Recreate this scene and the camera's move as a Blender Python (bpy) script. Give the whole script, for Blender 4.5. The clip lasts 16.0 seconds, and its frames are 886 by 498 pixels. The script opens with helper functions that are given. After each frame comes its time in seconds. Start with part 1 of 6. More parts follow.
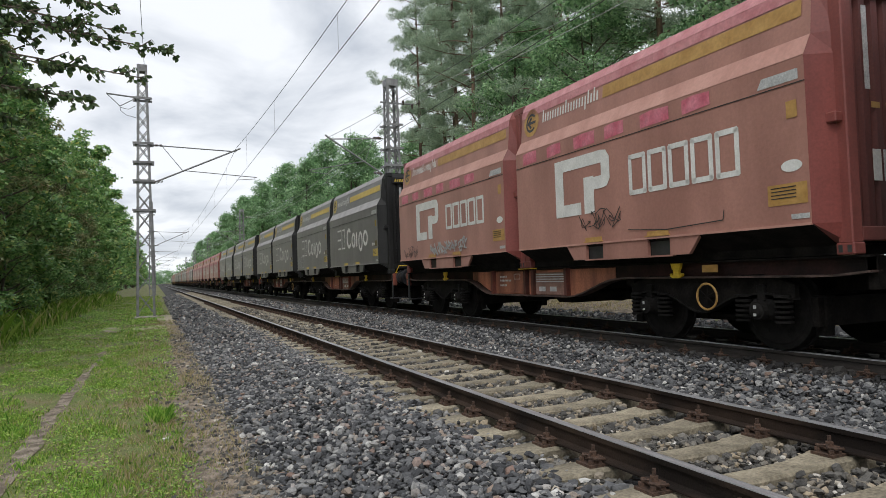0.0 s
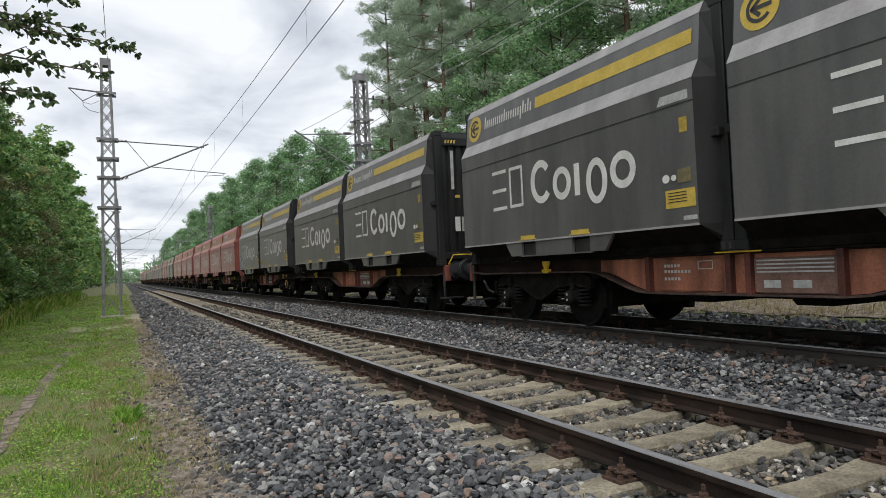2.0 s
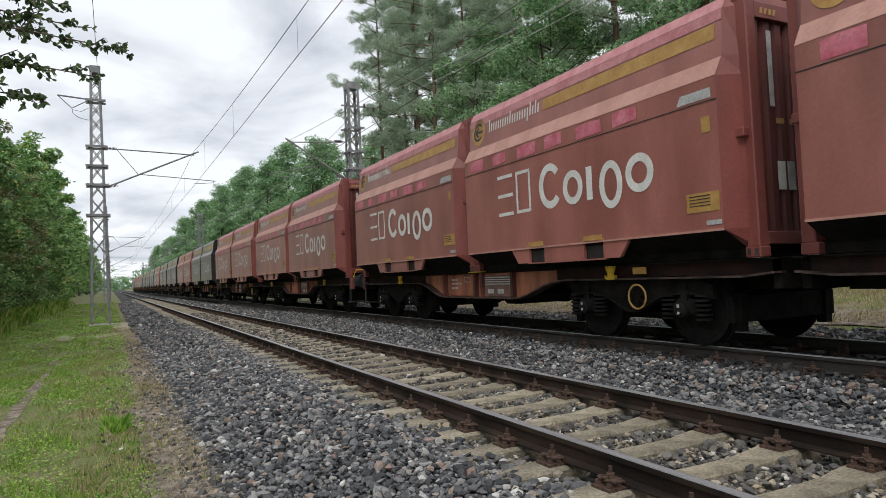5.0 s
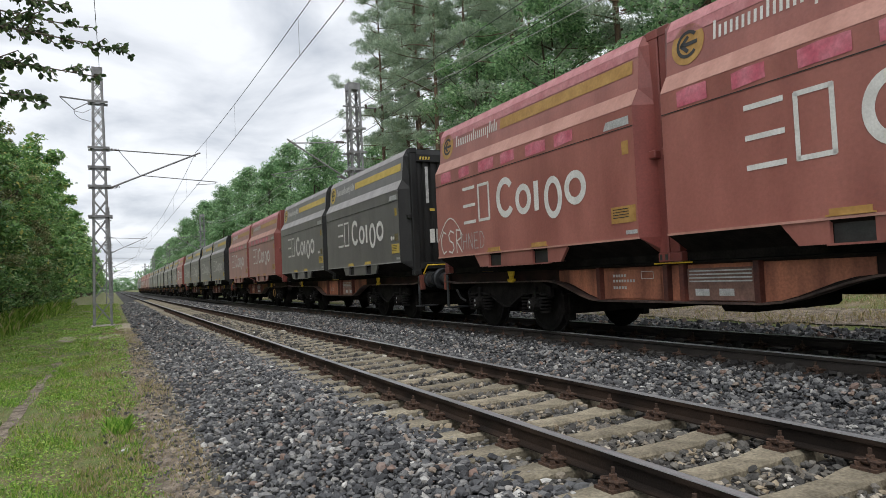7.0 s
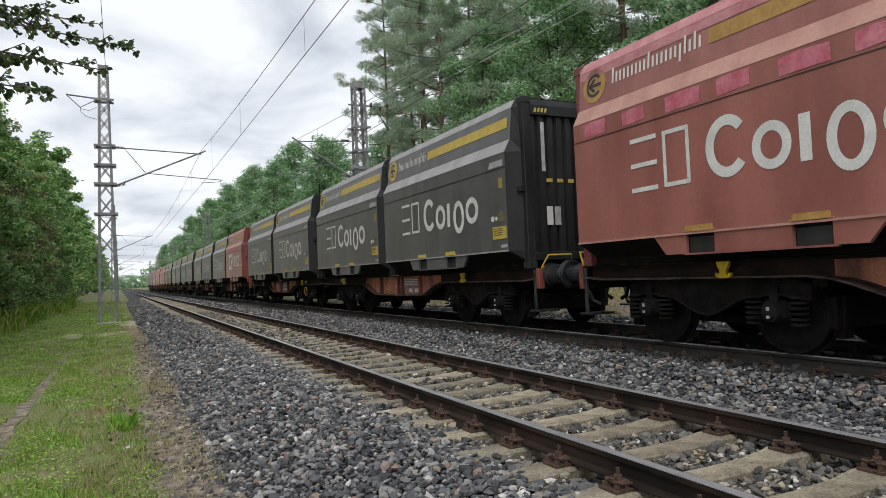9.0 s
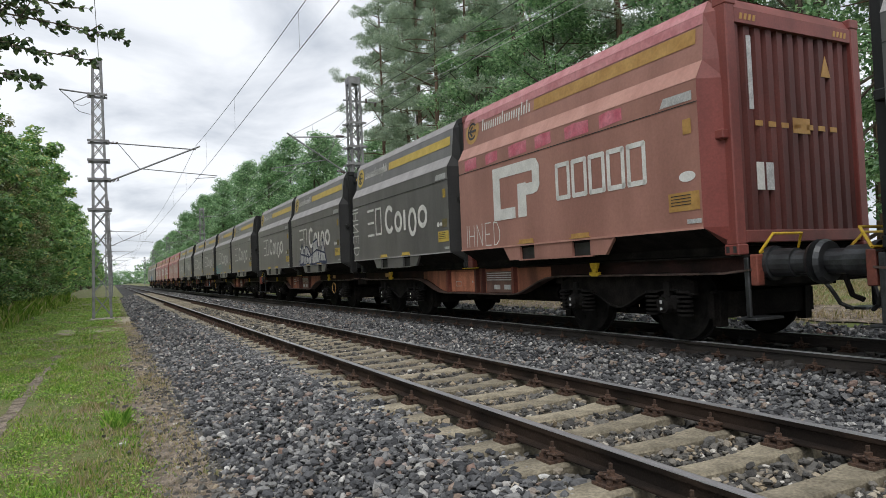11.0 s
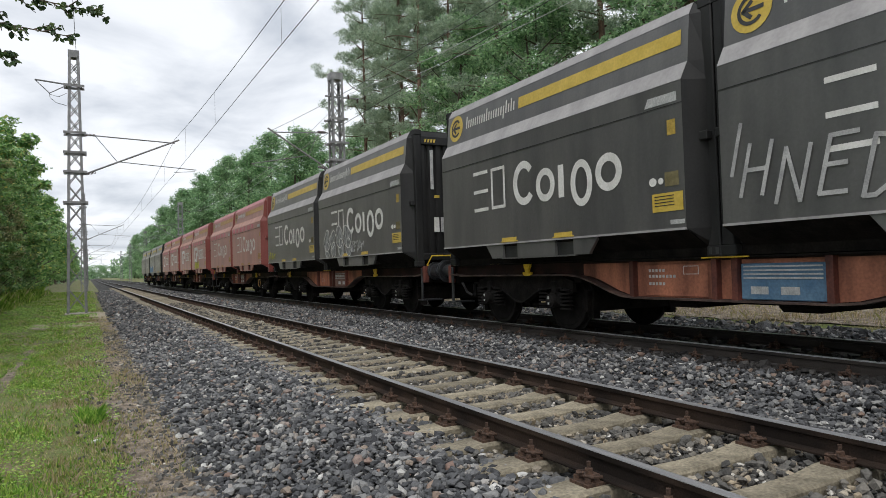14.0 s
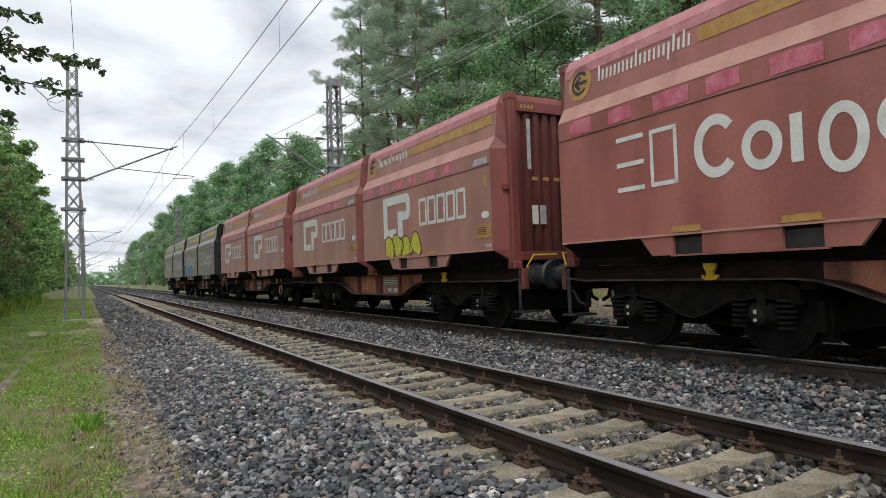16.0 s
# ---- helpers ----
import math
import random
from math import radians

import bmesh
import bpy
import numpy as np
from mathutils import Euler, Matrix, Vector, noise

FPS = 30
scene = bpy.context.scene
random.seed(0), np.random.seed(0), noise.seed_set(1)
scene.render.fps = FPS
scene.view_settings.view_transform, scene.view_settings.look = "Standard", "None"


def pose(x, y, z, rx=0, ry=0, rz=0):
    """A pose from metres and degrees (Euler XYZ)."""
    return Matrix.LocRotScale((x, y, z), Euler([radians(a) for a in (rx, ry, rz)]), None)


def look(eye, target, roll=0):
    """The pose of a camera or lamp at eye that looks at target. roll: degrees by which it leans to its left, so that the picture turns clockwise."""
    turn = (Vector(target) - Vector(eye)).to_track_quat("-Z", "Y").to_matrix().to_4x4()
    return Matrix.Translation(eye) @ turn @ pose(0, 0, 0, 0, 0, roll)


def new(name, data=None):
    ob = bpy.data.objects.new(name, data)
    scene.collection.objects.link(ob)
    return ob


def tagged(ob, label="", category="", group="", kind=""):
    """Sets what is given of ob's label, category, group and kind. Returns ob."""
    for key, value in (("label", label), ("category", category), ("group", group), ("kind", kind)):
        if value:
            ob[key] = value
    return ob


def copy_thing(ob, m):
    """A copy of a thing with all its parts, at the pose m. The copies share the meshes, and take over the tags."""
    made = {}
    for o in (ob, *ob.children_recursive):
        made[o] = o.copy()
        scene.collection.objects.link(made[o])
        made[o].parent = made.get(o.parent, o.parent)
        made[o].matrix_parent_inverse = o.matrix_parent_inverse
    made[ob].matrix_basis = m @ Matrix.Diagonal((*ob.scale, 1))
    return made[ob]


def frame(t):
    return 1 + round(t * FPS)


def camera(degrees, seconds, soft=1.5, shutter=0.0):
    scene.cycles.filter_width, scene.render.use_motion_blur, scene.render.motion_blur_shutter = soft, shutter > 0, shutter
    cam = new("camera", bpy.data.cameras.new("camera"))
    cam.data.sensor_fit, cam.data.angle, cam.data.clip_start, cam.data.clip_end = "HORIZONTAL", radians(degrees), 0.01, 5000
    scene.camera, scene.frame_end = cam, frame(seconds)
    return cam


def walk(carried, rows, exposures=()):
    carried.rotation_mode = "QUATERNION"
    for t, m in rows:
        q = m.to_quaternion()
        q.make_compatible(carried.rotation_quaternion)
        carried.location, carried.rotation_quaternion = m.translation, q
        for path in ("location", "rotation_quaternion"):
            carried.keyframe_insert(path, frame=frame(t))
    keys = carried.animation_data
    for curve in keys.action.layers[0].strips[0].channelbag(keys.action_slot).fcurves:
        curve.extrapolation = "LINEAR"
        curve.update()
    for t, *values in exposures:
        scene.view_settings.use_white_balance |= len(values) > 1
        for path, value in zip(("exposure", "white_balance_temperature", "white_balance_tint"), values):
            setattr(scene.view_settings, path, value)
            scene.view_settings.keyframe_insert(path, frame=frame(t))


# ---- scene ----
cam = camera(67.655, 16.0, soft=0.5)
# seconds, place and yaw, pitch, roll of the hand-held camera
HELD = [(0.0, -3.503, 0.042, 1.132, -23.44, 2.13, 1.93),
        (0.5, -3.502, 0.045, 1.14, -23.76, 2.33, 2.02),
        (1.0, -3.5, 0.031, 1.137, -23.97, 2.75, 2.01),
        (1.5, -3.494, 0.038, 1.139, -24.94, 2.85, 2.26),
        (2.0, -3.495, 0.016, 1.129, -25.84, 1.63, 2.5),
        (2.5, -3.482, 0.014, 1.139, -26.73, 1.68, 2.88),
        (3.0, -3.486, 0.013, 1.139, -26.58, 2.08, 2.85),
        (3.5, -3.489, 0.003, 1.141, -26.37, 2.12, 2.72),
        (4.0, -3.502, -0.006, 1.137, -26.52, 2.22, 2.66),
        (6.5, -3.5, -0.004, 1.143, -26.64, 2.28, 2.46),
        (7.0, -3.498, -0.001, 1.142, -26.47, 2.3, 2.63),
        (7.5, -3.491, -0.009, 1.144, -26.13, 2.27, 2.77),
        (8.0, -3.496, -0.002, 1.144, -26.27, 2.23, 2.72),
        (8.5, -3.492, -0.001, 1.148, -26.23, 2.32, 2.66),
        (9.0, -3.497, 0.009, 1.143, -26.09, 2.22, 2.38),
        (11.5, -3.486, 0.006, 1.143, -26.71, 1.87, 2.24),
        (12.0, -3.499, 0.002, 1.14, -26.96, 1.98, 2.08),
        (12.5, -3.494, 0.019, 1.139, -26.86, 1.75, 2.01),
        (13.0, -3.49, 0.024, 1.144, -27.1, 1.5, 1.91),
        (13.5, -3.486, 0.02, 1.133, -27.55, 1.56, 1.63),
        (14.0, -3.489, 0.013, 1.144, -28.18, 1.61, 1.73),
        (14.5, -3.49, 0.003, 1.137, -28.32, 2.3, 1.91),
        (15.0, -3.494, 0.004, 1.139, -28.13, 2.39, 2.04),
        (15.5, -3.492, 0.004, 1.137, -28.15, 2.04, 1.74),
        (16.0, -3.481, 0.015, 1.141, -28.32, 2.12, 1.83)]
walk(cam, [(t, pose(x, y, z, 90 + p, r, w)) for t, x, y, z, w, p, r in HELD], exposures=[(0.0, 0.05), (16.0, 0.09)])

# ---- world and sun: bright overcast ----
world = bpy.data.worlds.new("overcast")
scene.world = world
world.use_nodes = True
wn, wl = world.node_tree.nodes, world.node_tree.links
wn.clear()
w_out, w_bg = wn.new("ShaderNodeOutputWorld"), wn.new("ShaderNodeBackground")
w_sky = wn.new("ShaderNodeTexSky")
w_sky.sky_type, w_sky.sun_disc = "NISHITA", False
w_sky.sun_elevation, w_sky.sun_rotation = radians(53), radians(214)
w_dim = wn.new("ShaderNodeMix")
w_dim.data_type, w_dim.blend_type = "RGBA", "MULTIPLY"
w_dim.inputs["Factor"].default_value = 1.0
w_dim.inputs["B"].default_value = (0.1, 0.1, 0.1, 1)
w_co, w_sep = wn.new("ShaderNodeTexCoord"), wn.new("ShaderNodeSeparateXYZ")
w_add = wn.new("ShaderNodeMath")
w_add.operation = "ADD"
w_add.inputs[1].default_value = 0.22
w_max = wn.new("ShaderNodeMath")
w_max.operation = "MAXIMUM"
w_max.inputs[1].default_value = 0.05
w_div = wn.new("ShaderNodeVectorMath")
w_div.operation = "DIVIDE"
w_n1 = wn.new("ShaderNodeTexNoise")
w_n1.inputs["Scale"].default_value, w_n1.inputs["Detail"].default_value, w_n1.inputs["Roughness"].default_value = 1.9, 8.0, 0.52
w_n1.inputs["Distortion"].default_value = 0.35
w_ramp = wn.new("ShaderNodeValToRGB")
w_ramp.color_ramp.elements[0].position, w_ramp.color_ramp.elements[0].color = 0.36, (0.56, 0.605, 0.68, 1)
w_ramp.color_ramp.elements[1].position, w_ramp.color_ramp.elements[1].color = 0.585, (0.98, 1.01, 1.06, 1)
w_mix = wn.new("ShaderNodeMix")
w_mix.data_type = "RGBA"
w_mix.inputs["Factor"].default_value = 0.93
wl.new(w_co.outputs["Generated"], w_sep.inputs[0])
wl.new(w_sep.outputs["Z"], w_add.inputs[0])
wl.new(w_add.outputs[0], w_max.inputs[0])
wl.new(w_co.outputs["Generated"], w_div.inputs[0])
wl.new(w_max.outputs[0], w_div.inputs[1])
wl.new(w_div.outputs[0], w_n1.inputs["Vector"])
wl.new(w_n1.outputs["Fac"], w_ramp.inputs["Fac"])
wl.new(w_sky.outputs["Color"], w_dim.inputs["A"])
wl.new(w_dim.outputs["Result"], w_mix.inputs["A"])
wl.new(w_ramp.outputs["Color"], w_mix.inputs["B"])
wl.new(w_mix.outputs["Result"], w_bg.inputs["Color"])
wl.new(w_bg.outputs[0], w_out.inputs[0])

sun = new("sun", bpy.data.lights.new("sun", "SUN"))
sun.data.energy, sun.data.angle, sun.data.color = 1.5, radians(35), (1.0, 0.97, 0.92)
sun.matrix_world = look((-30, -25, 72), (0, 20, 0))

# ---- materials ----


def mat(name, c1, c2, scale=3.0, rough=0.6, metal=0.0, bump=0.0, bscale=60.0, stretch=(1, 1, 1), vary=0.0, island=False,
        c3=None, sheer=0.0, lo=0.35, hi=0.65, fine=0.25, spec=0.5, haze_sheen=0.0):
    """A procedural surface: two colours by large noise, fine grain over it, relief, and variation between pieces."""
    m = bpy.data.materials.new(name)
    m.use_nodes = True
    n, l = m.node_tree.nodes, m.node_tree.links
    b = n["Principled BSDF"]
    co, mp = n.new("ShaderNodeTexCoord"), n.new("ShaderNodeMapping")
    mp.inputs["Scale"].default_value = stretch
    l.new(co.outputs["Object"], mp.inputs["Vector"])
    big = n.new("ShaderNodeTexNoise")
    big.inputs["Scale"].default_value, big.inputs["Detail"].default_value = scale, 5.0
    l.new(mp.outputs[0], big.inputs["Vector"])
    ramp = n.new("ShaderNodeValToRGB")
    e = ramp.color_ramp.elements
    e[0].position, e[0].color = lo, (*c1, 1)
    e[1].position, e[1].color = hi, (*c2, 1)
    if c3:
        x = e.new(min(0.98, hi + 0.1))
        x.color = (*c3, 1)
    l.new(big.outputs["Fac"], ramp.inputs["Fac"])
    grain = n.new("ShaderNodeTexNoise")
    grain.inputs["Scale"].default_value, grain.inputs["Detail"].default_value = bscale, 3.0
    l.new(co.outputs["Object"], grain.inputs["Vector"])
    val = n.new("ShaderNodeMapRange")
    val.inputs["From Min"].default_value, val.inputs["From Max"].default_value = 0.25, 0.75
    val.inputs["To Min"].default_value, val.inputs["To Max"].default_value = 1 - fine, 1 + fine
    l.new(grain.outputs["Fac"], val.inputs["Value"])
    last = val.outputs["Result"]
    if vary:
        rnd = n.new("ShaderNodeNewGeometry" if island else "ShaderNodeObjectInfo")
        vr = n.new("ShaderNodeMapRange")
        vr.inputs["To Min"].default_value, vr.inputs["To Max"].default_value = 1 - vary, 1 + vary
        l.new(rnd.outputs["Random Per Island" if island else "Random"], vr.inputs["Value"])
        mul = n.new("ShaderNodeMath")
        mul.operation = "MULTIPLY"
        l.new(last, mul.inputs[0])
        l.new(vr.outputs["Result"], mul.inputs[1])
        last = mul.outputs[0]
    hsv = n.new("ShaderNodeHueSaturation")
    l.new(ramp.outputs["Color"], hsv.inputs["Color"])
    l.new(last, hsv.inputs["Value"])
    l.new(hsv.outputs["Color"], b.inputs["Base Color"])
    b.inputs["Roughness"].default_value, b.inputs["Metallic"].default_value = rough, metal
    b.inputs["Specular IOR Level"].default_value = spec
    if haze_sheen:                                  # chalky paint plus a stand-in for distance haze: pale towards grazing angles
        b.inputs["Sheen Weight"].default_value, b.inputs["Sheen Roughness"].default_value = haze_sheen, 0.45
        b.inputs["Sheen Tint"].default_value = (0.95, 0.86, 0.80, 1)
    if bump:
        bp = n.new("ShaderNodeBump")
        bp.inputs["Strength"].default_value, bp.inputs["Distance"].default_value = bump, 0.02
        l.new(grain.outputs["Fac"], bp.inputs["Height"])
        l.new(bp.outputs[0], b.inputs["Normal"])
    if sheer:
        tr, mx = n.new("ShaderNodeBsdfTranslucent"), n.new("ShaderNodeMixShader")
        mx.inputs[0].default_value = sheer
        l.new(hsv.outputs["Color"], tr.inputs["Color"])
        l.new(b.outputs[0], mx.inputs[1])
        l.new(tr.outputs[0], mx.inputs[2])
        l.new(mx.outputs[0], n["Material Output"].inputs["Surface"])
    return m


def pieces(name, stops, rough=0.8, bscale=50.0, bump=0.3, sheer=0.0):
    """Loose pieces (stones, leaves, blades): a colour for each island out of a ramp, with grain."""
    m = mat(name, (1, 1, 1), (1, 1, 1), rough=rough, bscale=bscale, bump=bump, sheer=sheer, fine=0.22)
    n, l = m.node_tree.nodes, m.node_tree.links
    ramp = [x for x in n if x.type == "VALTORGB"][0]
    for k in list(l):
        if k.to_node == ramp:
            l.remove(k)
    g = n.new("ShaderNodeNewGeometry")
    l.new(g.outputs["Random Per Island"], ramp.inputs["Fac"])
    e = ramp.color_ramp.elements
    e[0].position, e[0].color = stops[0][0], (*stops[0][1], 1)
    e[1].position, e[1].color = stops[-1][0], (*stops[-1][1], 1)
    for pos, c in stops[1:-1]:
        e.new(pos).color = (*c, 1)
    return m


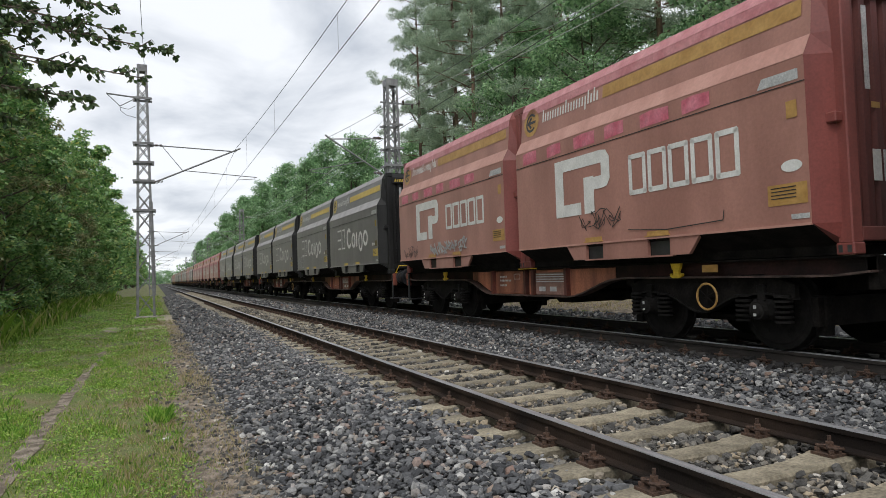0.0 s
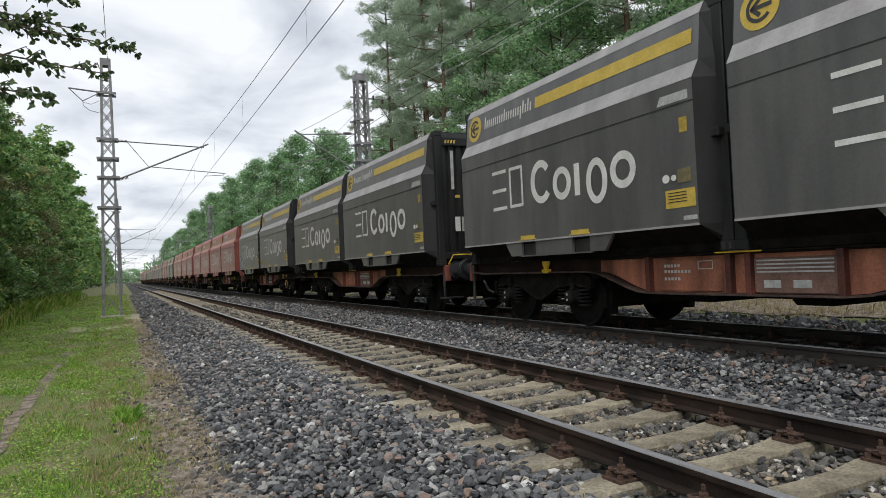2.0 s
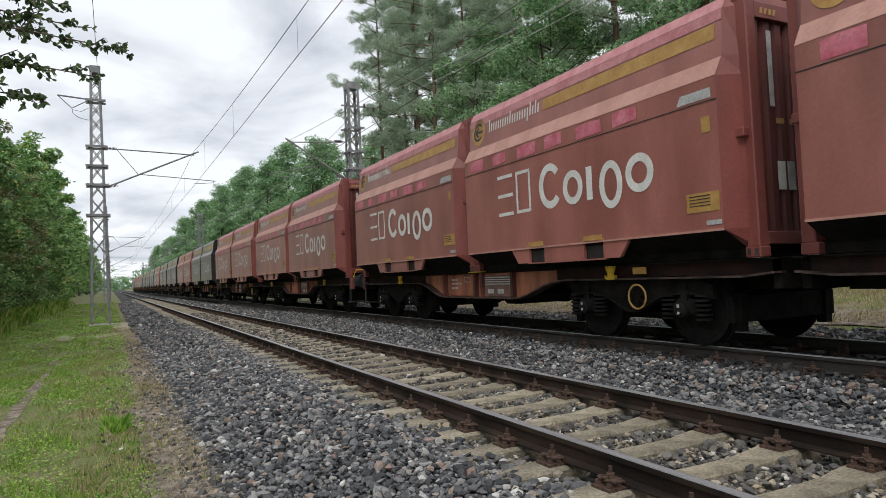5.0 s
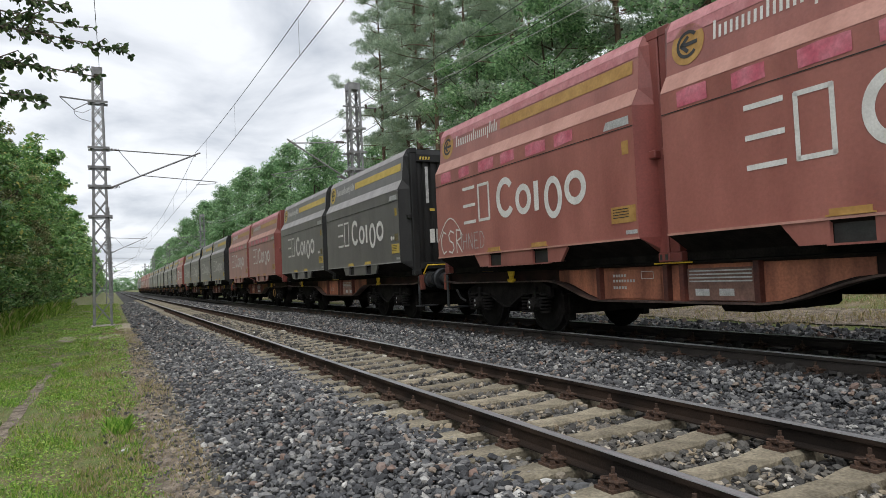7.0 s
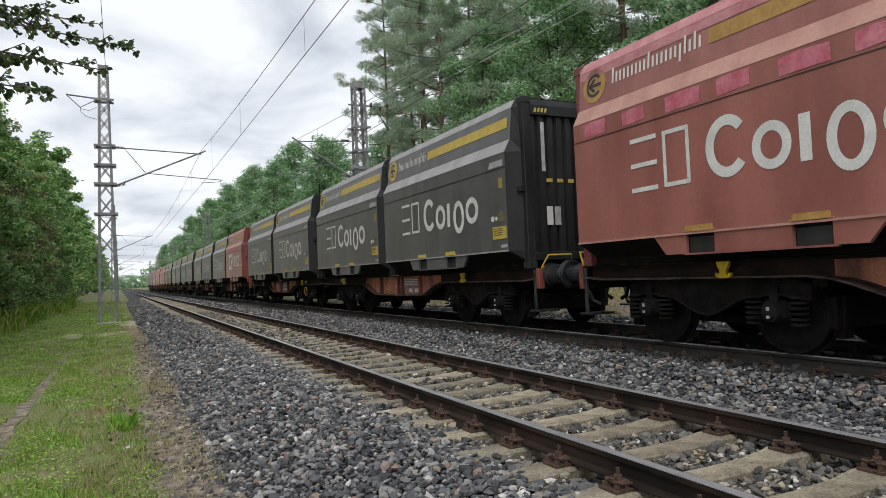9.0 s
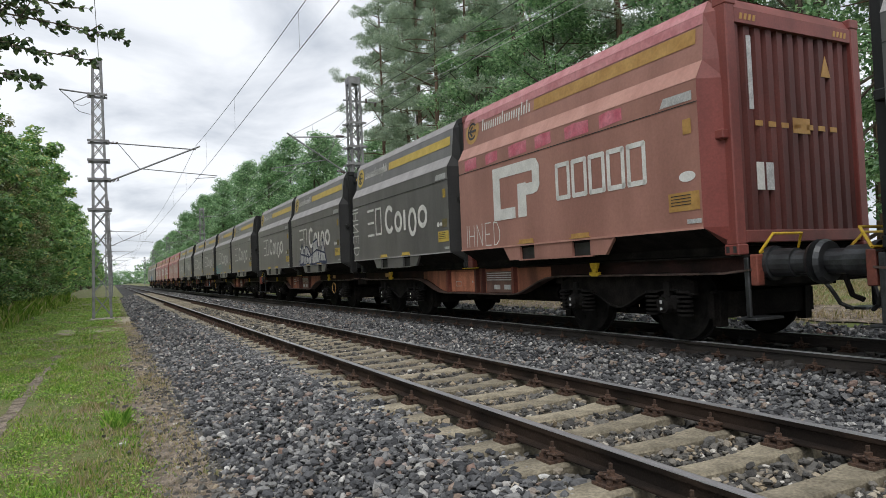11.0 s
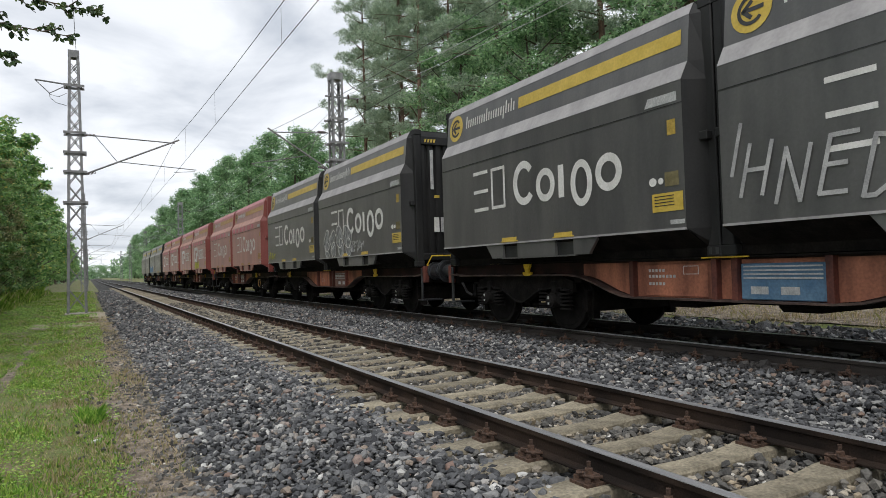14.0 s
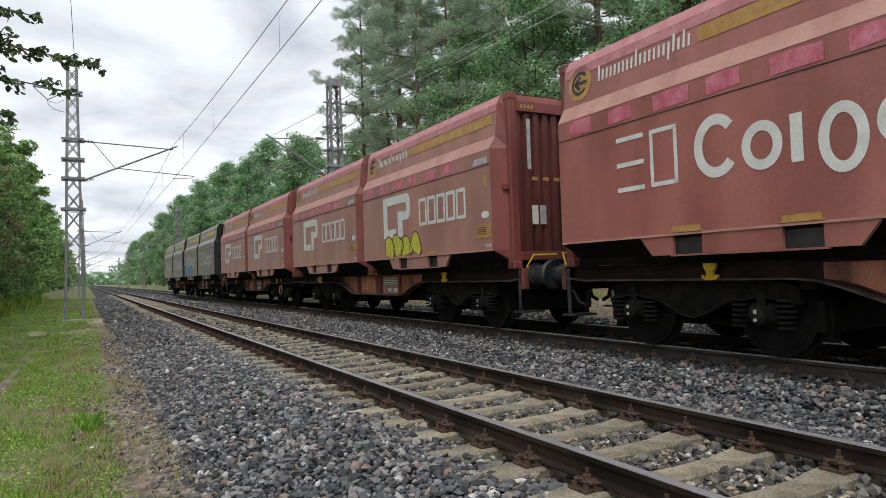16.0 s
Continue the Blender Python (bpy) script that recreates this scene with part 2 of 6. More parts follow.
M = dict(
    soil=mat("soil_and_grass", (0.13, 0.165, 0.045), (0.20, 0.17, 0.09), 1.6, 0.95, bump=0.8, bscale=28, c3=(0.25, 0.2, 0.14), lo=0.42, hi=0.60, fine=0.45),
    dirt=mat("trodden_gravel_soil", (0.13, 0.105, 0.075), (0.29, 0.235, 0.185), 7, 0.95, bump=1.0, bscale=55, fine=0.6, c3=(0.36, 0.31, 0.25), lo=0.38, hi=0.58),
    sand=mat("pale_sandy_soil", (0.34, 0.29, 0.21), (0.46, 0.40, 0.30), 5, 0.95, bump=0.6, bscale=38, fine=0.3),
    darkrail=mat("dark_rail_steel", (0.02, 0.017, 0.015), (0.045, 0.036, 0.03), 6, 0.75, 0.1, bump=0.3, bscale=80, stretch=(1, 0.3, 1)),
    bed=mat("ballast_bed", (0.03, 0.03, 0.031), (0.11, 0.108, 0.105), 14, 0.95, bump=1.0, bscale=34, fine=0.7, spec=0.2),
    stone=pieces("ballast_stone", [(0.0, (0.03, 0.031, 0.034)), (0.35, (0.088, 0.09, 0.095)), (0.65, (0.165, 0.166, 0.168)), (0.85, (0.29, 0.286, 0.276)), (0.915, (0.27, 0.215, 0.17)), (0.94, (0.23, 0.15, 0.12)), (0.972, (0.40, 0.39, 0.37)), (1.0, (0.60, 0.59, 0.56))], bump=0.5),
    crib=pieces("crib_stone", [(0.0, (0.045, 0.043, 0.04)), (0.4, (0.11, 0.105, 0.096)), (0.75, (0.19, 0.175, 0.15)), (0.92, (0.36, 0.29, 0.2)), (0.97, (0.46, 0.42, 0.35)), (1.0, (0.66, 0.64, 0.6))], bump=0.5),
    # oil dirt and the train's shadow together in one dark stone colour
    grime_shade=pieces("oily_shaded_stone", [(0.0, (0.012, 0.011, 0.011)), (0.6, (0.03, 0.028, 0.027)), (1.0, (0.07, 0.065, 0.06))]),
    sleeper=mat("weathered_concrete", (0.19, 0.165, 0.118), (0.34, 0.297, 0.215), 5, 0.9, bump=0.6, bscale=40, vary=0.22, fine=0.35),
    rust=mat("rusty_rail_steel", (0.016, 0.012, 0.010), (0.05, 0.033, 0.024), 6, 0.85, 0.0, bump=0.3, bscale=80, stretch=(1, 0.3, 1), spec=0.15),
    head=mat("polished_rail_head", (0.26, 0.26, 0.265), (0.42, 0.42, 0.43), 3, 0.35, 0.35, bscale=90, stretch=(6, 0.2, 1)),
    clip=mat("rusty_fastening", (0.04, 0.024, 0.017), (0.115, 0.066, 0.044), 30, 0.8, 0.1, bump=0.3, bscale=120),
    black=mat("dark_grey_container_paint", (0.055, 0.055, 0.057), (0.102, 0.101, 0.098), 2.6, 0.30, bump=0.08, bscale=30, stretch=(1.2, 1.2, 0.22), vary=0.18, fine=0.12, spec=1.0, haze_sheen=0.2),
    deep=mat("darker_black_end", (0.014, 0.014, 0.0145), (0.028, 0.028, 0.028), 3, 0.55, bscale=40, stretch=(1, 1, 0.3), fine=0.12, spec=0.25),
    grey=mat("lightened_grey_band", (0.27, 0.26, 0.26), (0.36, 0.345, 0.345), 3, 0.6, bscale=25, stretch=(1, 1, 0.4), fine=0.1, haze_sheen=0.14),
    yellow=mat("yellow_band_paint", (0.50, 0.35, 0.045), (0.60, 0.43, 0.08), 4, 0.55, bscale=30, fine=0.12, haze_sheen=0.14),
    red=mat("faded_red_container_paint", (0.245, 0.076, 0.06), (0.345, 0.122, 0.097), 1.6, 0.36, bump=0.08, bscale=30, stretch=(1.2, 1.2, 0.35), vary=0.14, fine=0.1, spec=0.8, haze_sheen=0.22),
    brown=mat("brick_brown_container_paint", (0.27, 0.118, 0.088), (0.36, 0.168, 0.128), 1.6, 0.6, bump=0.08, bscale=30, stretch=(1.2, 1.2, 0.35), vary=0.12, fine=0.1, spec=0.7, haze_sheen=0.22),
    redend=mat("darker_red_end", (0.15, 0.034, 0.028), (0.23, 0.057, 0.047), 3, 0.5, bscale=40, stretch=(1, 1, 0.3), fine=0.15, haze_sheen=0.14),
    # red of the end wall, darkened for shade in the gap between containers
    redwall=mat("shaded_red_end_wall", (0.075, 0.02, 0.017), (0.13, 0.034, 0.028), 3, 0.55, bscale=40, stretch=(1, 1, 0.3), fine=0.15),
    belly=mat("rust_streaked_brown_red", (0.12, 0.043, 0.028), (0.44, 0.165, 0.095), 2.2, 0.6, bump=0.15, bscale=35, stretch=(1.6, 1.6, 0.35), vary=0.2, fine=0.25, lo=0.3, hi=0.62),
    faint=mat("faint_grey_spray", (0.25, 0.2, 0.19), (0.36, 0.31, 0.30), 9, 0.7, fine=0.3),
    boxblue=mat("faded_blue_box_paint", (0.07, 0.15, 0.25), (0.13, 0.23, 0.34), 4, 0.6, bscale=35, fine=0.2),
    redband=mat("chalky_red_band", (0.40, 0.195, 0.155), (0.49, 0.26, 0.21), 3, 0.65, bscale=25, stretch=(1, 1, 0.4), fine=0.1, haze_sheen=0.14),
    pink=mat("pink_faded_paint", (0.44, 0.155, 0.17), (0.54, 0.24, 0.25), 5, 0.6, bscale=25, fine=0.15, haze_sheen=0.14),
    patch=mat("pink_bleached_paint", (0.50, 0.10, 0.15), (0.60, 0.20, 0.25), 5, 0.6, bscale=25, fine=0.2, haze_sheen=0.14),
    dullyellow=mat("dulled_yellow_band", (0.36, 0.19, 0.045), (0.46, 0.27, 0.08), 4, 0.6, bscale=25, fine=0.15, haze_sheen=0.14),
    white=mat("white_marking_paint", (0.62, 0.61, 0.58), (0.74, 0.73, 0.70), 5, 0.55, bscale=40, fine=0.1),
    ink=mat("black_marking_paint", (0.02, 0.02, 0.02), (0.04, 0.04, 0.04), 5, 0.5),
    # underframe and wheel blacks: grime, with shade under the wagons put in
    underframe=mat("grimy_shaded_underframe", (0.006, 0.0055, 0.005), (0.017, 0.0145, 0.013), 5, 0.85, 0.0, bump=0.2, bscale=40, fine=0.3, spec=0.1),
    redframe=mat("dirty_red_underframe", (0.045, 0.014, 0.011), (0.17, 0.048, 0.032), 2.5, 0.65, bump=0.15, bscale=35, stretch=(1, 1, 0.6), vary=0.35, fine=0.3),
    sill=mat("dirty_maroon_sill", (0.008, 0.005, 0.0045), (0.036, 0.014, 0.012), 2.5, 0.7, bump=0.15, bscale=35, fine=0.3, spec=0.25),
    # flange paler than the sill: the light on its edge is in the colour
    flange=mat("worn_lit_flange", (0.02, 0.013, 0.011), (0.11, 0.07, 0.058), 3.5, 0.6, bump=0.1, bscale=40, fine=0.3),
    boxpaint=mat("brownish_box_paint", (0.16, 0.09, 0.07), (0.27, 0.15, 0.12), 4, 0.65, bscale=35, vary=0.4, fine=0.25),
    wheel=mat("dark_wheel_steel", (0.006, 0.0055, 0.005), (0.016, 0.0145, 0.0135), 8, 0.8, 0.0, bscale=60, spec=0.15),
    # a darker tone of the concrete for the far track's sleepers
    darksleeper=mat("dark_concrete", (0.03, 0.027, 0.023), (0.075, 0.067, 0.055), 5, 0.9, bump=0.6, bscale=40, vary=0.22, fine=0.35),
    buffer=mat("greasy_buffer_steel", (0.022, 0.023, 0.025), (0.055, 0.058, 0.062), 6, 0.38, 0.3, bscale=60),
    hookyellow=mat("yellow_hook_paint", (0.60, 0.38, 0.02), (0.70, 0.47, 0.04), 10, 0.5, bscale=60),
    steel=mat("galvanised_mast_steel", (0.20, 0.20, 0.205), (0.30, 0.30, 0.305), 5, 0.6, 0.1, bscale=60, vary=0.1),
    wire=mat("catenary_copper_wire", (0.06, 0.06, 0.058), (0.10, 0.10, 0.095), 10, 0.5, 0.5),
    insul=mat("brown_insulator", (0.05, 0.03, 0.022), (0.08, 0.05, 0.035), 20, 0.2),
    concrete=mat("mast_foundation", (0.36, 0.33, 0.27), (0.48, 0.45, 0.38), 4, 0.9, bump=0.4, bscale=40),
    bark=mat("tree_bark", (0.07, 0.055, 0.042), (0.15, 0.12, 0.095), 6, 0.9, bump=0.6, bscale=20, stretch=(3, 3, 0.6)),
    pinebark=mat("pine_bark", (0.10, 0.07, 0.052), (0.20, 0.125, 0.085), 3, 0.9, bump=0.6, bscale=14, stretch=(3, 3, 0.6)),
    leaf=pieces("green_leaves", [(0.0, (0.06, 0.145, 0.045)), (0.35, (0.17, 0.34, 0.105)), (0.7, (0.30, 0.49, 0.165)), (0.9, (0.45, 0.60, 0.24)), (0.96, (0.55, 0.58, 0.2)), (1.0, (0.66, 0.58, 0.16))], 0.36, 20, 0.0, 0.38),
    leaf2=pieces("olive_leaves", [(0.0, (0.08, 0.12, 0.034)), (0.45, (0.25, 0.315, 0.12)), (0.8, (0.44, 0.45, 0.22)), (1.0, (0.52, 0.39, 0.23))], 0.36, 20, 0.0, 0.38),
    # paler and bluer than the leaf itself: haze over the woods mixed in
    leaf3=pieces("hazy_oak_leaves", [(0.0, (0.09, 0.19, 0.085)), (0.45, (0.25, 0.43, 0.21)), (0.85, (0.42, 0.60, 0.33)), (1.0, (0.52, 0.68, 0.40))], 0.38, 20, 0.0, 0.42),
    twigleaf=pieces("dark_hanging_leaves", [(0.0, (0.03, 0.06, 0.025)), (0.45, (0.08, 0.14, 0.055)), (1.0, (0.2, 0.27, 0.11))], 0.45, 20, 0.0, 0.35),
    # needles lightened in the same way for haze
    needle=pieces("hazy_pine_needles", [(0.0, (0.25, 0.34, 0.25)), (0.5, (0.40, 0.50, 0.36)), (1.0, (0.52, 0.60, 0.44))], 0.55, 20, 0.0, 0.5),
    grass=pieces("grass_blades", [(0.0, (0.09, 0.19, 0.022)), (0.4, (0.235, 0.40, 0.055)), (0.75, (0.41, 0.55, 0.11)), (0.9, (0.54, 0.52, 0.2)), (1.0, (0.66, 0.6, 0.36))], 0.5, 20, 0.0, 0.5),
    tuft=pieces("lush_grass_blades", [(0.0, (0.11, 0.26, 0.035)), (0.5, (0.30, 0.52, 0.085)), (0.9, (0.50, 0.68, 0.16)), (1.0, (0.66, 0.66, 0.26))], 0.5, 20, 0.0, 0.5),
    drygrass=pieces("dry_grass_blades", [(0.0, (0.30, 0.31, 0.11)), (0.3, (0.40, 0.34, 0.18)), (0.7, (0.55, 0.46, 0.30)), (1.0, (0.66, 0.55, 0.40))], 0.6, 20, 0.0, 0.45),
    teal=mat("teal_spray_paint", (0.05, 0.30, 0.33), (0.09, 0.40, 0.43), 9, 0.6),
    silver=mat("silver_spray_paint", (0.30, 0.30, 0.30), (0.46, 0.46, 0.45), 5, 0.5, fine=0.2),
    chalk=mat("thin_white_spray", (0.36, 0.36, 0.36), (0.52, 0.52, 0.51), 9, 0.7, fine=0.3),
    haze=mat("thin_grey_spray", (0.12, 0.12, 0.12), (0.34, 0.34, 0.335), 11, 0.6, fine=0.3),
    blue=mat("blue_spray_paint", (0.10, 0.19, 0.33), (0.20, 0.33, 0.50), 4, 0.6, fine=0.2),
    navy=mat("navy_outline_paint", (0.03, 0.04, 0.09), (0.05, 0.06, 0.12), 9, 0.5),
    lime=mat("yellow_green_spray", (0.45, 0.45, 0.05), (0.60, 0.56, 0.08), 9, 0.6),
    oldplate=mat("weathered_olive_plate", (0.13, 0.11, 0.05), (0.20, 0.165, 0.08), 12, 0.6, bscale=60, fine=0.2),
    oldyellow=mat("faded_yellow_plate", (0.34, 0.23, 0.04), (0.46, 0.32, 0.06), 12, 0.6, bscale=60, fine=0.2),
    plate=mat("aluminium_plate", (0.42, 0.42, 0.42), (0.58, 0.58, 0.57), 9, 0.4, 0.2, bscale=60),
)

# ---- building helpers ----


def finish(bm, name, material):
    me = bpy.data.meshes.new(name)
    bmesh.ops.recalc_face_normals(bm, faces=bm.faces)
    bm.to_mesh(me)
    bm.free()
    me.materials.append(material)
    return me


def part(name, bm, material, parent=None, label="", at=None):
    """Links a bmesh as one mesh object under a thing or a part."""
    ob = new(name, finish(bm, name, material))
    if parent:
        ob.parent = parent
    if at is not None:
        ob.matrix_basis = at
    return tagged(ob, label)


def thing(name, label, category, group="", kind=""):
    return tagged(new(name), label, category, group, kind)


def box(bm, x0, x1, y0, y1, z0, z1, bev=0.0):
    vs = [bm.verts.new(v) for v in ((x0, y0, z0), (x1, y0, z0), (x1, y1, z0), (x0, y1, z0), (x0, y0, z1), (x1, y0, z1), (x1, y1, z1), (x0, y1, z1))]
    fs = [bm.faces.new([vs[i] for i in q]) for q in ((3, 2, 1, 0), (4, 5, 6, 7), (0, 1, 5, 4), (1, 2, 6, 5), (2, 3, 7, 6), (3, 0, 4, 7))]
    if bev:
        bmesh.ops.bevel(bm, geom=list({e for f in fs for e in f.edges}), offset=bev, segments=1, affect="EDGES")
    return vs


def prism(bm, poly, y0, y1, axis="y", caps=True):
    """A closed profile of (a, b) pairs drawn out along an axis: y gives (a, y, b), x gives (x, a, b)."""
    def at(a, b, s):
        return (a, s, b) if axis == "y" else (s, a, b) if axis == "x" else (a, b, s)
    r0, r1 = [bm.verts.new(at(a, b, y0)) for a, b in poly], [bm.verts.new(at(a, b, y1)) for a, b in poly]
    k = len(poly)
    for i in range(k):
        bm.faces.new((r0[i], r0[(i + 1) % k], r1[(i + 1) % k], r1[i]))
    if caps:
        bm.faces.new(r0)
        bm.faces.new(r1)


def rod(bm, p, q, r, k=6, r2=None, caps=True):
    p, q = Vector(p), Vector(q)
    d = (q - p).normalized()
    u = d.orthogonal().normalized()
    v = d.cross(u)
    r2 = r if r2 is None else r2
    a = [bm.verts.new(p + (u * math.cos(i * math.tau / k) + v * math.sin(i * math.tau / k)) * r) for i in range(k)]
    b = [bm.verts.new(q + (u * math.cos(i * math.tau / k) + v * math.sin(i * math.tau / k)) * r2) for i in range(k)]
    for i in range(k):
        bm.faces.new((a[i], a[(i + 1) % k], b[(i + 1) % k], b[i]))
    if caps:
        bm.faces.new(a)
        bm.faces.new(b)


def tube(bm, pts, radii, k=6, caps=True):
    """One continuous tube along points, with a radius at each."""
    pts = [Vector(p) for p in pts]
    rings, u = [], None
    for i, p in enumerate(pts):
        d = (pts[min(i + 1, len(pts) - 1)] - pts[max(i - 1, 0)]).normalized()
        u = d.orthogonal().normalized() if u is None else (u - d * u.dot(d)).normalized()
        v = d.cross(u)
        rings.append([bm.verts.new(p + (u * math.cos(j * math.tau / k) + v * math.sin(j * math.tau / k)) * radii[i]) for j in range(k)])
    for q, r in zip(rings, rings[1:]):
        for j in range(k):
            bm.faces.new((q[j], q[(j + 1) % k], r[(j + 1) % k], r[j]))
    if caps:
        bm.faces.new(rings[0])
        bm.faces.new(rings[-1])


def path_rod(bm, pts, r, k=6):
    tube(bm, pts, [r] * len(pts), k)


def arrays(name, verts, faces, material):
    """A mesh from numpy arrays: verts (n, 3), faces (m, 3 or 4)."""
    me = bpy.data.meshes.new(name)
    k = faces.shape[1]
    me.vertices.add(len(verts))
    me.vertices.foreach_set("co", verts.astype(np.float32).ravel())
    me.loops.add(faces.size)
    me.loops.foreach_set("vertex_index", faces.astype(np.int32).ravel())
    me.polygons.add(len(faces))
    me.polygons.foreach_set("loop_start", np.arange(0, faces.size, k, dtype=np.int32))
    me.update(calc_edges=True)
    me.shade_flat()
    me.materials.append(material)
    return me

# ---- ground, ballast and tracks ----
D = 3.68          # centre line of the far track
Z2 = 0.15         # its rail top
NEAR_RAILS, FAR_RAILS = (-0.75, 0.75), (D - 0.75, D + 0.75)


def ground_z(x, y):
    """The lie of the land across the line: verge, forest floor, bank beyond the far track."""
    z = -0.45
    if x < -6.5:
        z += min(0.35, (-6.5 - x) * 0.08)
    elif x < -4.3:
        z -= 0.05 * math.exp(-((x + 4.75) / 0.35) ** 2)
    if x > 6.0:
        z += min(0.5, (x - 6.0) * 0.09) + 0.46
    if -60 < x < 60 and not -3.4 < x < 5.4:
        z += 0.05 * noise.noise((x * 0.6, y * 0.35, 1.7)) + 0.02 * noise.noise((x * 2.1, y * 1.6, 4.0))
    return z


def build_ground():
    xs = [-3000, -900, -300, -120, -60, -35, -22, -16, -12] + [-10 + 0.2 * i for i in range(36)] + [-2.6, -1.5, 0, 2, 4, 5.2, 5.8, 6.2, 6.6, 7.2, 8, 9, 10, 12, 15, 20, 30, 45, 70, 120, 300, 900, 3000]
    ys = [-900, -200, -60, -25, -10, -4] + [0.25 * i for i in range(81)] + [21 + 1.5 * i for i in range(28)] + [65, 70, 80, 90, 105, 120, 140, 170, 210, 260, 330, 420, 600, 900, 1600, 3500]
    bm = bmesh.new()
    rows = [[bm.verts.new((x, y, ground_z(x, y))) for x in xs] for y in ys]
    for a, b in zip(rows, rows[1:]):
        for i in range(len(xs) - 1):
            bm.faces.new((a[i], a[i + 1], b[i + 1], b[i]))
    ob = tagged(new("ground", finish(bm, "ground", M["soil"])), "weedy grass and bare soil of the railway verge", "ground", kind="structure")
    return ob


build_ground()


def bed_z(x):
    """Height of the ballast across both tracks."""
    pts = [(-2.85, -0.47), (-2.3, -0.36), (-1.75, -0.215), (-1.3, -0.2), (1.3, -0.2), (1.7, -0.22), (2.1, -0.17), (2.4, -0.06), (4.75, -0.06), (5.3, 0.03), (6.2, 0.06), (6.45, -0.05)]
    for (a, za), (b, zb) in zip(pts, pts[1:]):
        if x <= b:
            return za + (zb - za) * max(0, (x - a) / (b - a))
    return -0.05


def build_bed():
    xs = [-2.85, -2.6, -2.3, -2.0, -1.75, -1.3, -0.5, 0.5, 1.3, 1.7, 2.1, 2.4, 3.2, 4.2, 4.75, 5.3, 5.8, 6.2, 6.45]
    ys = [-30, -10] + [0.5 * i for i in range(70)] + [40, 50, 70, 100, 150, 250, 500, 900]
    bm = bmesh.new()
    top = []
    for y in ys:
        top.append([bm.verts.new((x, y, bed_z(x) - 0.065 + (0.02 * noise.noise((x * 4, y * 4, 0)) if 0 <= y < 35 else 0))) for x in xs])
    for a, b in zip(top, top[1:]):
        for i in range(len(xs) - 1):
            bm.faces.new((a[i], a[i + 1], b[i + 1], b[i]))
    for row, flip in ((top[0], 0), (top[-1], 1)):
        lo = [bm.verts.new((v.co.x, v.co.y, -0.6)) for v in row]
        for i in range(len(row) - 1):
            bm.faces.new((row[i], row[i + 1], lo[i + 1], lo[i]))
    return tagged(new("ballast_bed", finish(bm, "ballast_bed", M["bed"])), "grey crushed stone ballast bed under both tracks", "ballast", kind="structure")


build_bed()


def rail_profiles():
    foot = [(-0.066, -0.152), (0.066, -0.152), (0.066, -0.141), (0.012, -0.124), (0.008, -0.05), (0.031, -0.04), (0.0335, -0.008), (-0.0335, -0.008),
            (-0.031, -0.04), (-0.008, -0.05), (-0.012, -0.124), (-0.066, -0.141)]
    head = [(-0.0335, -0.0075), (0.0335, -0.0075), (0.031, -0.002), (0.016, 0.0), (-0.016, 0.0), (-0.031, -0.002)]
    return foot, head


